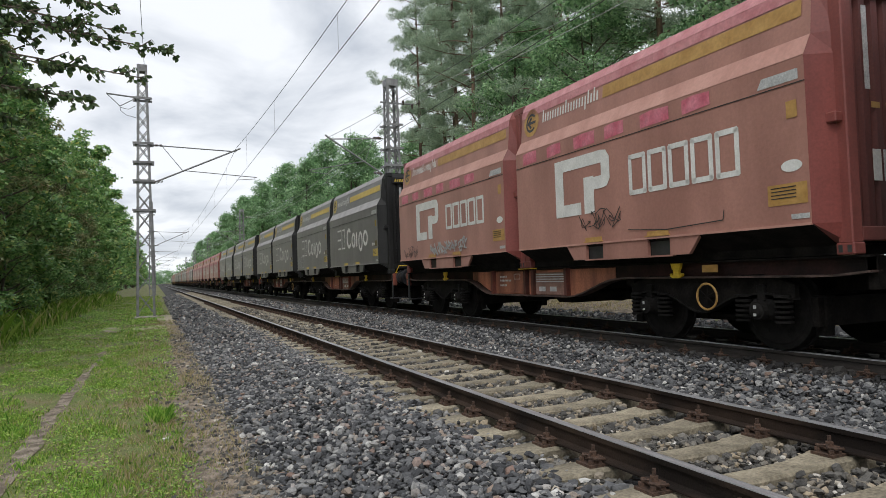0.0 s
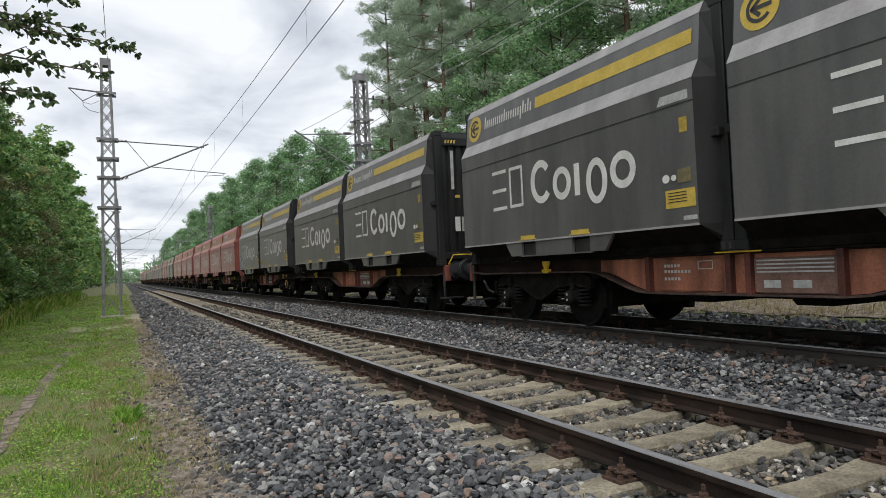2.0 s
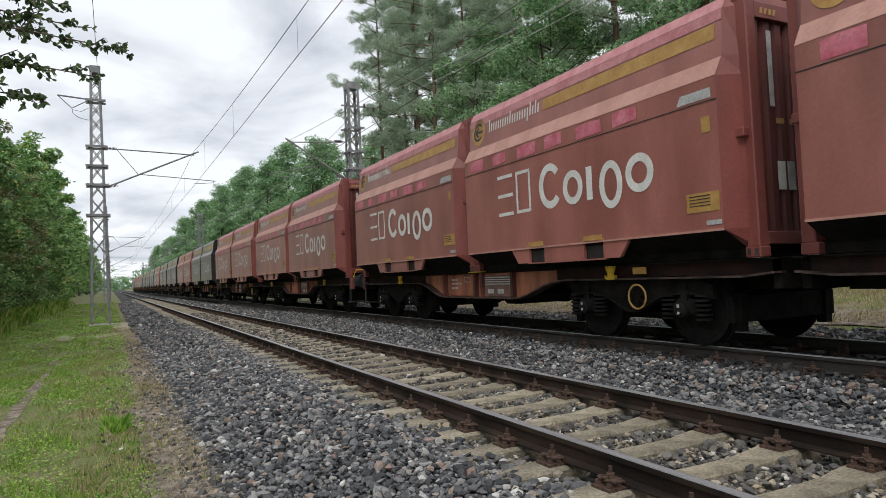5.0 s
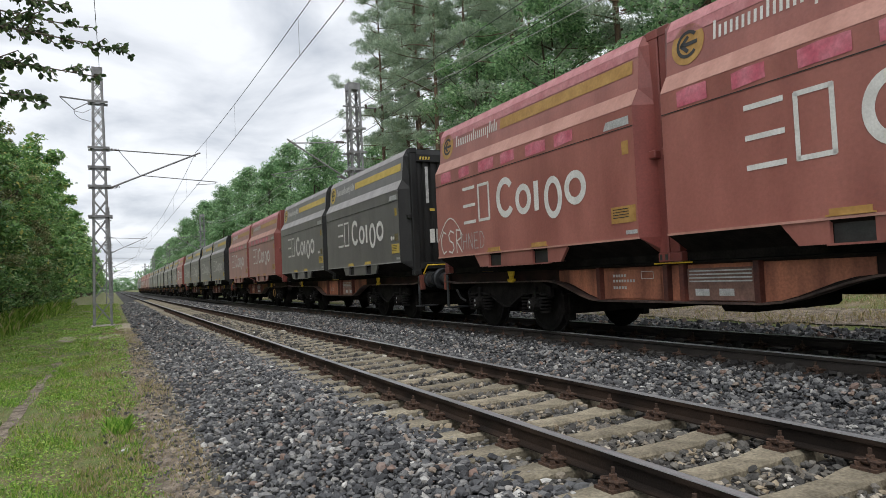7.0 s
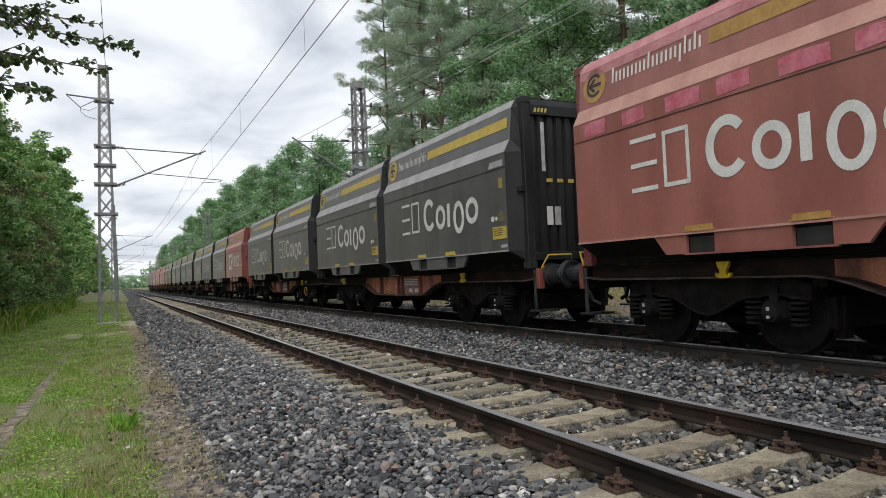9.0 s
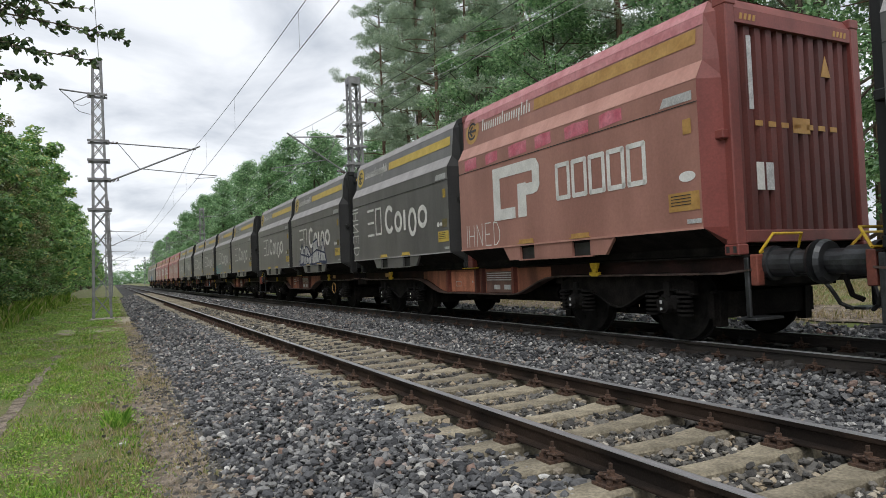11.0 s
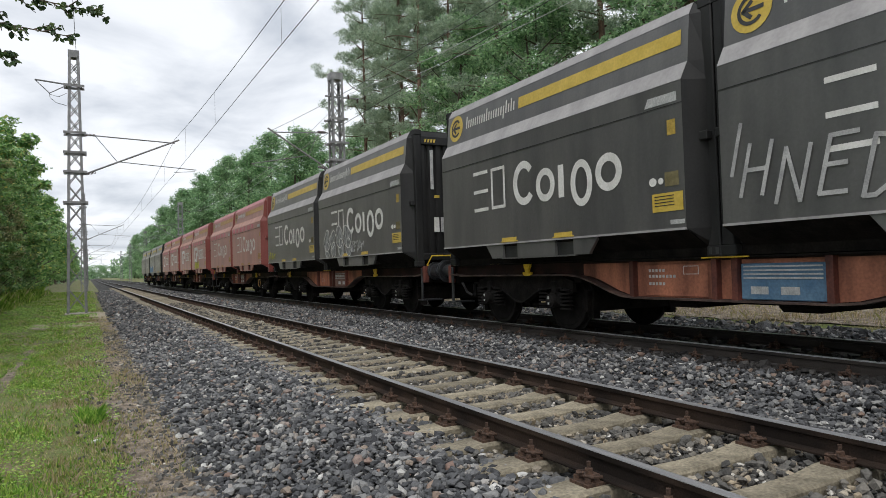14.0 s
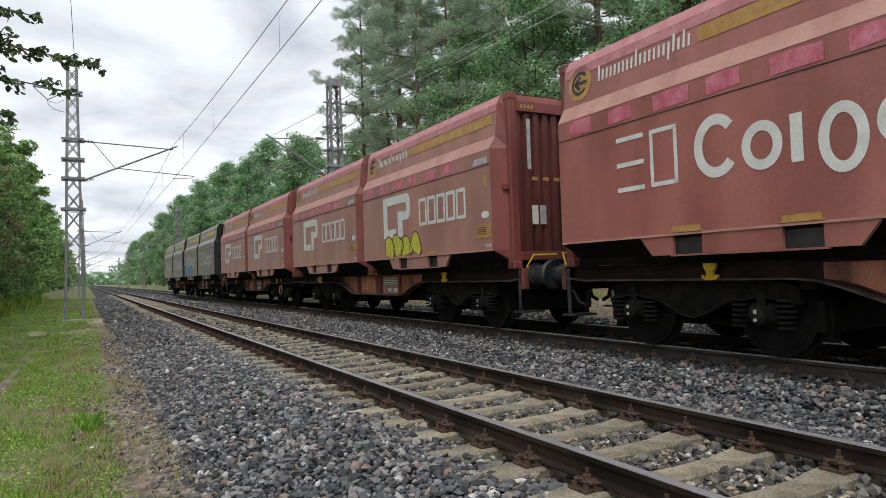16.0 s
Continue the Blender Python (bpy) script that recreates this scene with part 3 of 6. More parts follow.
def build_track(x0, z0, y1, label, sleepers, fastened, steel):
    """A track: two rails, concrete sleepers, ribbed base plates with clips and bolts on each sleeper."""
    tr = thing("railway_track", label, "railway track", kind="structure")
    tr.location = (x0, 0, z0)
    foot, head = rail_profiles()
    for sx in (-0.75, 0.75):
        bm = bmesh.new()
        prism(bm, foot, -30, y1)
        rail = part("rail", bm, M[steel], tr, "rust-brown steel rail" if steel == "rust" else "dark steel rail", at=pose(sx, 0, 0))
        bm = bmesh.new()
        prism(bm, head, -30, y1)
        part("running_surface", bm, M["head"], rail, "worn shiny rail head")
    bm = bmesh.new()
    cuts = [(-1.3, 1.0, 0.012), (-0.95, 1.0, 0.0), (-0.55, 1.0, 0.0), (-0.32, 0.86, 0.022), (0.0, 0.82, 0.026), (0.32, 0.86, 0.022), (0.55, 1.0, 0.0), (0.95, 1.0, 0.0), (1.3, 1.0, 0.012)]
    prof = [(-0.14, -0.36), (0.14, -0.36), (0.128, -0.190), (0.108, -0.172), (-0.108, -0.172), (-0.128, -0.190)]
    rows = [[bm.verts.new((x, a * w, b - (dip if b > -0.3 else 0))) for a, b in prof] for x, w, dip in cuts]
    for r0, r1 in zip(rows, rows[1:]):
        for i in range(6):
            bm.faces.new((r0[i], r0[(i + 1) % 6], r1[(i + 1) % 6], r1[i]))
    bm.faces.new(rows[0])
    bm.faces.new(rows[-1])
    me = finish(bm, "sleeper", M["sleeper" if steel == "rust" else "darksleeper"])
    bm = bmesh.new()
    box(bm, -0.185, 0.185, -0.08, 0.08, -0.172, -0.153)
    for s in (-1, 1):
        box(bm, s * 0.1 - 0.016, s * 0.1 + 0.016, -0.075, 0.075, -0.155, -0.135)
        box(bm, s * 0.095 - 0.05, s * 0.095 + 0.05, -0.045, 0.045, -0.138, -0.116, 0.008)
        rod(bm, (s * 0.1, 0, -0.12), (s * 0.1, 0, -0.085), 0.026, 6)
        rod(bm, (s * 0.1, 0, -0.085), (s * 0.1, 0, -0.045), 0.013, 6)
        path_rod(bm, [(s * 0.06, -0.07, -0.125), (s * 0.13, -0.075, -0.118), (s * 0.16, -0.035, -0.112), (s * 0.13, 0, -0.108), (s * 0.16, 0.035, -0.112), (s * 0.13, 0.075, -0.118), (s * 0.06, 0.07, -0.125)], 0.010, 5)
        for e in (-1, 1):
            rod(bm, (s * 0.155, e * 0.05, -0.155), (s * 0.155, e * 0.05, -0.125), 0.019, 6)
    cl = finish(bm, "fastening", M["clip"])
    for i in range(*sleepers):
        y = 3.15 - 2 * 0.6 + i * 0.6
        s = new("sleeper", me)
        s.parent = tr
        s.matrix_basis = pose(random.uniform(-0.02, 0.02), y, 0, 0, 0, random.uniform(-0.4, 0.4))
        if y < fastened:
            for sx in (-0.75, 0.75):
                f = new("fastening", cl)
                f.parent = s
                f.location = (sx, 0, 0)
    return tr


build_track(0, 0, 620, "disused-looking near track with rusty rails on tan concrete sleepers", (-4, 150), 42, "rust")
build_track(D, Z2, 620, "far track carrying the train, dark rails on dark concrete sleepers", (-4, 70), 26, "darkrail")


def strip(name, x0, x1, y0, y1, label, seed, ragged=0.12, material="dirt"):
    """A ragged-edged strip of bare ground lying on the verge."""
    bm = bmesh.new()
    n = max(6, int((y1 - y0) / 0.125))
    rows = []
    for i in range(n + 1):
        y = y0 + (y1 - y0) * i / n
        end = max(0.0, math.sin(math.pi * i / n)) ** 0.4
        a = (x0 + x1) / 2 + ((x0 - x1) / 2 + ragged * noise.noise((seed, y * 1.3, 0))) * end
        b = (x0 + x1) / 2 + ((x1 - x0) / 2 + ragged * noise.noise((seed, y * 1.1, 5))) * end
        rows.append([bm.verts.new((a + (b - a) * u, y, ground_z(a + (b - a) * u, y) + 0.008 + 0.0025 * seed)) for u in (0, 0.17, 0.33, 0.5, 0.66, 0.83, 1)])
    for r0, r1 in zip(rows, rows[1:]):
        for i in range(6):
            bm.faces.new((r0[i], r0[i + 1], r1[i + 1], r1[i]))
    tagged(new(name, finish(bm, name, M[material])), label, "ground", kind="structure")


strip("footpath", -4.79, -4.62, -2.0, 18.5, "narrow trodden path of grey gravelly soil", 1, 0.12)
strip("gravel_margin", -3.32, -2.7, -3, 34, "brown gravelly margin at the foot of the ballast", 2, 0.35)
strip("bank_gravel", 6.35, 8.6, -4, 60, "dry gravelly soil beyond the far track", 6, 0.4)
strip("sandy_patch", -5.3, -4.7, 25.3, 28.0, "pale sandy bare patch in the verge", 3, 0.3, "sand")
strip("sandy_patch", -4.3, -2.9, 24.5, 27.0, "pale sandy bare patch near the mast", 4, 0.3, "sand")
strip("sandy_patch", -3.5, -2.7, 28.5, 35.0, "pale sandy bare patch near the mast", 5, 0.3, "sand")

# ---- the train ----
PANEL, GAP, INNER, BUFFER = 5.566, 0.475, 1.083, 1.907   # side panel and the gaps between neighbouring panels
PERIOD = 4 * PANEL + 2 * GAP + INNER + BUFFER
CON_Z = 1.18                                              # underside of the containers
HALF_W, HULL = 1.175, 1.418                               # half width of the end frame and of the bulging sides
OFFS = (0, PANEL + GAP, 2 * PANEL + GAP + INNER, 3 * PANEL + 2 * GAP + INNER)
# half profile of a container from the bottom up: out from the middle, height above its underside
SIDE = [(1.06, 0.10), (HULL, 0.315), (HULL, 1.70), (HULL, 1.95), (1.30, 2.17), (1.245, 2.70), (1.16, 2.85)]


def front_at(t):
    """How far along the line the foremost panel edge of the reference wagon is at t seconds."""
    u = t - 8.0
    return 4.956 - (15.325 * (t - 2.5) - 0.0299 * (u * u - 30.25) - 0.0004 * (u ** 3 + 166.375))


def side_at(z):
    """How far out the side stands at a height."""
    for (a, za), (b, zb) in zip(SIDE, SIDE[1:]):
        if za <= z <= zb:
            return a + (b - a) * (z - za) / (zb - za)
    return SIDE[-1][0]


def decal(poly, lift=0.004, step=0.0):
    """A flat painted shape on the near side: polygons of (along, height), where along runs from the far panel end towards the front."""
    bm = bmesh.new()
    for i, p in enumerate(poly):
        vs = [bm.verts.new((-side_at(z) - lift - step * (i % 7), PANEL / 2 - a, z)) for a, z in p]
        bm.faces.new(vs)
    return bm


def rect(a0, a1, z0, z1):
    return [(a0, z0), (a1, z0), (a1, z1), (a0, z1)]


def ring(cx, cz, ra, rz, w, start=0, end=360, k=28):
    """Quads of a flat ring or arc."""
    out = []
    for i in range(k):
        t0, t1 = radians(start + (end - start) * i / k), radians(start + (end - start) * (i + 1) / k)
        out.append([(cx + ra * math.cos(t0), cz + rz * math.sin(t0)), (cx + ra * math.cos(t1), cz + rz * math.sin(t1)),
                    (cx + (ra - w) * math.cos(t1), cz + (rz - w) * math.sin(t1)), (cx + (ra - w) * math.cos(t0), cz + (rz - w) * math.sin(t0))])
    return out


def stroke(pts, w):
    """Quads of a painted stroke along points."""
    out = []
    for (a, b), (c, d) in zip(pts, pts[1:]):
        n = math.hypot(c - a, d - b) or 1
        ux, uz = (c - a) / n * w * 0.3, (d - b) / n * w * 0.3
        nx, nz = -(d - b) / n * w / 2, (c - a) / n * w / 2
        out.append([(a - ux + nx, b - uz + nz), (c + ux + nx, d + uz + nz), (c + ux - nx, d + uz - nz), (a - ux - nx, b - uz - nz)])
    return out


def disc(cx, cz, r, k=24):
    return [[(cx + r * math.cos(i * math.tau / k), cz + r * math.sin(i * math.tau / k)) for i in range(k)]]


def upright_poly(name, polys, material, parent, label="", lift=0.006, step=0.0):
    return part(name, decal(polys, lift, step), material, parent, label)


def new_logo():
    """Company mark of the newer livery as plain shapes: two thin frames, then a row of bold rings and bars."""
    lo, hi, mid, drop = 0.90, 1.51, 1.33, 0.72
    thin = [stroke([(1.13, z), (1.54, z)], 0.055) for z in (lo, 1.2, hi)] + [stroke([(1.68, lo), (1.68, hi), (2.03, hi), (2.03, lo), (1.68, lo)], 0.05)]
    bold = [ring(2.56, 1.19, 0.28, 0.33, 0.11, 40, 320), ring(3.08, 1.10, 0.22, 0.24, 0.10), [rect(3.38, 3.50, 0.88, 1.33)], ring(3.86, 1.03, 0.22, 0.31, 0.10), ring(4.38, 1.10, 0.24, 0.24, 0.105)]
    return thin, bold


def old_logo():
    """Company mark of the older livery as plain shapes: one bold stepped block, then a row of square frames."""
    block = [rect(1.2, 1.42, 0.75, 1.62), rect(1.42, 1.86, 0.75, 0.93), rect(1.42, 2.36, 1.44, 1.62), rect(1.94, 2.18, 0.75, 1.28), rect(2.18, 2.36, 1.08, 1.26),
             [(2.36, 1.08), (2.48, 1.10), (2.55, 1.20), (2.55, 1.50), (2.48, 1.60), (2.36, 1.62)]]
    frames = []
    for i in range(5):
        a, b = 2.98 + i * 0.37, 3.25 + i * 0.37
        frames.append(stroke([(a, 0.93), (a, 1.40), (b, 1.40), (b, 0.93), (a, 0.93)], 0.065))
    return block, frames


def build_container(style):
    """A bulging-sided bulk container with hinged side flaps, end frames with corrugated walls, fork pockets and painted bands."""
    dark = style == "black"
    # end colours: darker copies of the paint, holding dirt and the gap's shade
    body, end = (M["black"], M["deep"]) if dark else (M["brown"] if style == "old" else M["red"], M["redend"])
    label = {"black": "dark grey bulk container with yellow band and sky-lightened grey slopes", "red": "faded red bulk container with ring-shaped company mark",
             "old": "brick brown bulk container with bold block company mark"}[style]
    c = thing("freight_container", label, "container", "containers on the train")
    h = PANEL / 2
    # hull: the profile drawn out, its ends drawn in towards the corner posts
    bm = bmesh.new()
    full = [(-a, z) for a, z in SIDE] + [(a, z) for a, z in reversed(SIDE)]
    tight = [(max(-HALF_W + 0.03, min(HALF_W - 0.03, a)), z) for a, z in full]
    secs = [(-2.93, tight), (-h, full), (h, full), (2.93, tight)]
    rings = [[bm.verts.new((a, y, z)) for a, z in s] for y, s in secs]
    k = len(full)
    for i in range(k):
        bm.faces.new((rings[1][i], rings[1][(i + 1) % k], rings[2][(i + 1) % k], rings[2][i]))
    for r in rings[1:3]:
        bm.faces.new(r)
    for r in (rings[0], rings[3]):
        for v in r:
            bm.verts.remove(v)
    part("hull", bm, body, c)
    for (y0, p0), (y1, p1) in ((secs[0], secs[1]), (secs[2], secs[3])):
        bm = bmesh.new()                      # shoulders that draw in towards the corner posts
        r0, r1 = [bm.verts.new((a, y0, z)) for a, z in p0], [bm.verts.new((a, y1, z)) for a, z in p1]
        for i in range(k):
            bm.faces.new((r0[i], r0[(i + 1) % k], r1[(i + 1) % k], r1[i]))
        part("end_shoulder", bm, end, c, "dirty drawn-in hull end, darkened for shade in the gap")
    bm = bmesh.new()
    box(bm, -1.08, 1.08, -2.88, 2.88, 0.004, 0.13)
    part("base_frame", bm, M["underframe"], c, "black base frame")
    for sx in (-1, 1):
        # thin black sheet over the painted slope: shade beneath the bulging side
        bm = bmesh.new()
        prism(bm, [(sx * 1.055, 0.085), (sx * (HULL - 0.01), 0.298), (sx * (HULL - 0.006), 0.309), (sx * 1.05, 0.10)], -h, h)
        part("under_slope", bm, M["underframe"], c, "black sheet for shade on the sloping underside")
    for sx in (-1, 1):
        bm = bmesh.new()                      # lower edge bead and flap hinge
        box(bm, sx * HULL - 0.012, sx * HULL + 0.012, -h, h, 0.30, 0.325)
        part("lower_edge", bm, M["grey"] if dark else M["redband"], c)
        bm = bmesh.new()
        box(bm, sx * HULL - 0.007, sx * HULL + 0.007, -h, h, 1.699, 1.708)
        part("hinge_line", bm, M["ink"], c)
        bm = bmesh.new()                      # fork pocket skirt with two openings
        for p in ([(-1.36, 0.315), (-0.86, 0.315), (-0.86, 0.085), (-1.17, 0.085)], [(-0.46, 0.315), (0.46, 0.315), (0.46, 0.085), (-0.46, 0.085)], [(1.36, 0.315), (0.86, 0.315), (0.86, 0.085), (1.17, 0.085)]):
            prism(bm, p, sx * (HULL - 0.05), sx * (HULL - 0.004), axis="x")
        box(bm, sx * (HULL - 0.05), sx * (HULL - 0.004), -0.9, 0.9, 0.07, 0.09)
        part("fork_pocket", bm, body, c)
        for y in (-0.66, 0.66) if sx < 0 else ():
            # solid black block in place of the pocket's shaded hollow
            bm = bmesh.new()
            box(bm, sx * 0.9, sx * (HULL - 0.06), y - 0.2, y + 0.2, 0.09, 0.30)
            part("pocket_opening", bm, M["ink"], c)
            bm = bmesh.new()
            box(bm, sx * HULL - 0.02, sx * HULL + 0.02, y - 0.22, y + 0.22, 0.33, 0.345)
            box(bm, sx * HULL - 0.01, sx * HULL + 0.01, y - 0.19, y + 0.19, 0.345, 0.40)
            part("pocket_mark", bm, M["yellow"] if dark else M["dullyellow"], c, "yellow pocket mark")
    for sy in (-1, 1):
        for sx in (-1, 1):
            bm = bmesh.new()
            box(bm, sx * (HALF_W - 0.15), sx * HALF_W, sy * 2.86, sy * 3.01, 0.11, 2.75, 0.012)
            part("corner_post", bm, end, c)
            for z in (0.0, 2.74):
                bm = bmesh.new()
                box(bm, sx * (HALF_W - 0.165), sx * (HALF_W + 0.004), sy * 2.835, sy * 3.02, z, z + 0.118, 0.012)
                part("corner_casting", bm, end, c)
                if sx > 0 or sy > 0 or z > 0:
                    continue
                # slots as black blocks, dark like the holes they stand for
                bm = bmesh.new()
                for dx in (-0.045, 0.045):
                    box(bm, -HALF_W - 0.008, -HALF_W + 0.002, sy * 2.93 + dx - 0.02, sy * 2.93 + dx + 0.02, z + 0.025, z + 0.095)
                tagged(part("casting_slot", bm, M["ink"], c), kind="stuff")
            bm = bmesh.new()                  # latch on the shoulder of the side
            box(bm, sx * (HALF_W - 0.02), sx * (HALF_W + 0.09), sy * 2.88 - 0.09, sy * 2.88 + 0.09, 1.27, 1.37, 0.01)
            part("latch_bracket", bm, end, c)
        bm = bmesh.new()
        prism(bm, [(sy * 2.86, 2.56), (sy * 3.0, 2.56), (sy * 3.0, 2.72), (sy * 2.93, 2.84), (sy * 2.86, 2.84)], -1.02, 1.02, axis="x")
        part("top_rail", bm, end, c)
        bm = bmesh.new()
        box(bm, -1.02, 1.02, sy * 2.86, sy * 3.0, 0.13, 0.27, 0.01)
        part("bottom_rail", bm, end, c)
        bm = bmesh.new()                      # corrugated end wall
        prof, n = [], 11
        w = 2.04 / n
        for i in range(n):
            x = -1.02 + i * w
            prof += [(x, 2.955), (x + w * 0.5, 2.955), (x + w * 0.62, 2.90), (x + w * 0.88, 2.90)]
        prof.append((1.02, 2.955))
        lo, hi = [bm.verts.new((x, sy * y, 0.26)) for x, y in prof], [bm.verts.new((x, sy * y, 2.58)) for x, y in prof]
        for i in range(len(prof) - 1):
            bm.faces.new((lo[i], lo[i + 1], hi[i + 1], hi[i]))
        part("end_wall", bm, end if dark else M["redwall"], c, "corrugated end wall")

        def end_box(name, x0, x1, z0, z1, m, lab=""):
            b = bmesh.new()
            box(b, x0, x1, sy * 2.958 - 0.003, sy * 2.958 + 0.003, z0, z1)
            part(name, b, m, c, lab)
        if sy > 0:
            continue
        end_box("white_strip", -0.80, -0.73, 1.62, 2.45, M["plate"], "pale reflective strip")
        end_box("data_plate", -0.74, -0.62, 0.72, 1.03, M["white"])
        end_box("data_plate", -0.58, -0.46, 0.72, 1.03, M["plate"])
        stripe = M["yellow"] if dark else M["dullyellow"]
        for i in range(7):
            end_box("hazard_mark", -0.72 + i * 0.22, -0.60 + i * 0.22, 1.44, 1.50, stripe)
        end_box("hazard_plate", -0.08, 0.22, 1.39, 1.57, stripe)
        bm = bmesh.new()
        prism(bm, [(0.48, 2.10), (0.66, 2.10), (0.57, 2.36)], sy * 2.956, sy * 2.962)
        part("warning_triangle", bm, M["hookyellow"] if dark else M["dullyellow"], c, "yellow warning triangle")
        for x in (-0.95, 0.68):
            bm = bmesh.new()
            for i in range(4):
                prism(bm, [(x + i * 0.07, 2.60), (x + i * 0.07 + 0.04, 2.60), (x + i * 0.07 + 0.06, 2.67), (x + i * 0.07 + 0.02, 2.67)], sy * 3.0, sy * 3.004)
            part("hazard_stripes", bm, stripe, c)
    # painted bands and marks on the near side
    # grey on the up-facing slopes: sky light put into the colour
    upright_poly("pale_band", [rect(0, PANEL, 1.955, 2.165)], M["grey"] if dark else M["redband"], c)
    upright_poly("top_band", [rect(0, PANEL, 2.705, 2.845)], M["grey"] if dark else M["pink"], c)
    upright_poly("yellow_band", [rect(2.28, PANEL - 0.10, 2.385, 2.56)], M["yellow"] if dark else M["dullyellow"], c, "yellow painted band" if dark else "dulled yellow painted band")
    if not dark:
        upright_poly("faded_band", [rect(0, PANEL, 2.58, 2.70)], M["pink"], c, "sun-bleached pink band")
        rp = random.Random(4)
        for i in range(6):
            a = 0.25 + i * 0.74
            w, z0 = rp.uniform(0.38, 0.55), 1.735
            zz = [1.93 - rp.uniform(0, 0.03), 1.94 - rp.uniform(0, 0.02)]
            upright_poly("bleached_patch", [[(a, z0), (a + w, z0 + rp.uniform(0, 0.03)), (a + w, zz[0]), (a + w * 0.4, zz[1]), (a, zz[1] - 0.02)]], M["patch"], c, "pink bleached patch")
    mark = upright_poly("round_mark", disc(0.32, 2.46, 0.235), M["yellow"] if dark else M["dullyellow"], c, "yellow disc with a dark arrow")
    sub = ring(0.32, 2.46, 0.16, 0.16, 0.04, 40, 320, 18) + stroke([(0.24, 2.46), (0.45, 2.46)], 0.045) + stroke([(0.32, 2.54), (0.23, 2.46), (0.32, 2.38)], 0.045)
    upright_poly("arrow", sub, M["ink"], mark, lift=0.010)
    bars = []                                 # the maker's name as a row of plain strokes
    for i in range(21):
        a = 0.68 + i * 0.073
        bars.append(rect(a, a + 0.034, 2.39 - (0.07 if i == 16 else 0), 2.53 + (0.07 if i in (0, 9, 17, 19) else 0)))
    tagged(upright_poly("maker_mark", bars, M["white"], c, "white row of upright bars", lift=0.007), kind="stuff")
    if style == "old":
        block, frames = old_logo()
        upright_poly("block_mark", block, M["white"], c, "bold white block mark")
        for q in frames:
            upright_poly("frame_mark", q, M["white"], c, "white square frame")
        upright_poly("oval_sticker", [[(5.38 + 0.12 * math.cos(t * 0.4), 0.90 + 0.06 * math.sin(t * 0.4)) for t in range(16)]], M["white"], c)
    else:
        thin, bold = new_logo()
        for q in thin:
            upright_poly("thin_mark", q, M["white"], c, "thin white line mark")
        for q in bold:
            upright_poly("ring_mark", q, M["white"], c, "bold white ring")
    upright_poly("flap_plate", [[(5.02, 1.735), (5.50, 1.735), (5.50, 1.84), (5.08, 1.84)]], M["plate"], c, "scuffed metal plate")
    plate = upright_poly("notice_plate", [rect(5.09, 5.54, 0.52, 0.73)], M["yellow"] if dark else M["dullyellow"], c, "yellow notice plate")
    tagged(upright_poly("notice_text", [rect(5.13, 5.42, 0.69 - i * 0.035, 0.70 - i * 0.035) for i in range(4)], M["ink"], plate, lift=0.010), kind="stuff")
    upright_poly("small_plate", [rect(5.35, 5.47, 1.37, 1.54)], M["oldyellow"] if dark else M["dullyellow"], c)
    if dark:
        upright_poly("square_plate", [rect(5.29, 5.49, 0.80, 0.96)], M["oldplate"], c, "weathered olive plate")
        for a, r in ((5.11, 0.05), (5.23, 0.036)):
            upright_poly("round_sticker", [[(a + r * 1.15 * math.cos(t * 0.4), 0.87 + r * math.sin(t * 0.4)) for t in range(16)]], M["white"], c, "small pale round sticker")
    upright_poly("grey_plate", [rect(5.35, 5.55, 0.37, 0.42)], M["plate"], c)
    return c


def letters(text, a, z, size, w=None):
    """Painted strokes in the shape of block capitals, as sprayed by hand."""
    G = {"I": [[(0.2, 0), (0.2, 1)]], "H": [[(0, 0), (0, 1)], [(0, 0.5), (0.5, 0.5)], [(0.5, 0), (0.5, 1)]], "N": [[(0, 0), (0, 1), (0.5, 0), (0.5, 1)]],
         "E": [[(0.5, 1), (0, 1), (0, 0), (0.5, 0)], [(0, 0.5), (0.4, 0.5)]], "D": [[(0, 0), (0, 1), (0.3, 0.95), (0.5, 0.6), (0.45, 0.2), (0.2, 0), (0, 0)]],
         "A": [[(0, 0), (0.25, 1), (0.5, 0)], [(0.1, 0.4), (0.4, 0.4)]], "S": [[(0.5, 0.9), (0.2, 1), (0, 0.8), (0.1, 0.55), (0.4, 0.45), (0.5, 0.2), (0.3, 0), (0, 0.08)]],
         "C": [[(0.5, 0.9), (0.25, 1), (0, 0.7), (0, 0.3), (0.2, 0), (0.5, 0.1)]], "R": [[(0, 0), (0, 1), (0.4, 0.95), (0.45, 0.65), (0, 0.5), (0.5, 0)]], ".": [[(0.1, 0), (0.16, 0.02)]]}
    out = []
    for ch in text:
        if ch in G:
            for line in G[ch]:
                out.append([(a + x * size * 0.95, z + y * size) for x, y in line])
        a += size * (0.4 if ch in " .I" else 0.75)
    return out


def spray(name, lines, w, material, con, label):
    polys = [q for line in lines for q in stroke(line, w)]
    tagged(upright_poly(name, polys, material, con, label, lift=0.013, step=0.0004), label, kind="stuff")


def blob(cx, cz, r, seed, k=22, squash=1.0):
    rr = random.Random(seed)
    ph, q = rr.uniform(0, 6), rr.uniform(0.10, 0.22)
    return [(cx + r * squash * math.cos(i * math.tau / k) * (1 + q * math.sin(3 * i * math.tau / k + ph)), cz + r * math.sin(i * math.tau / k) * (1 + q * math.cos(2 * i * math.tau / k + ph))) for i in range(k)]


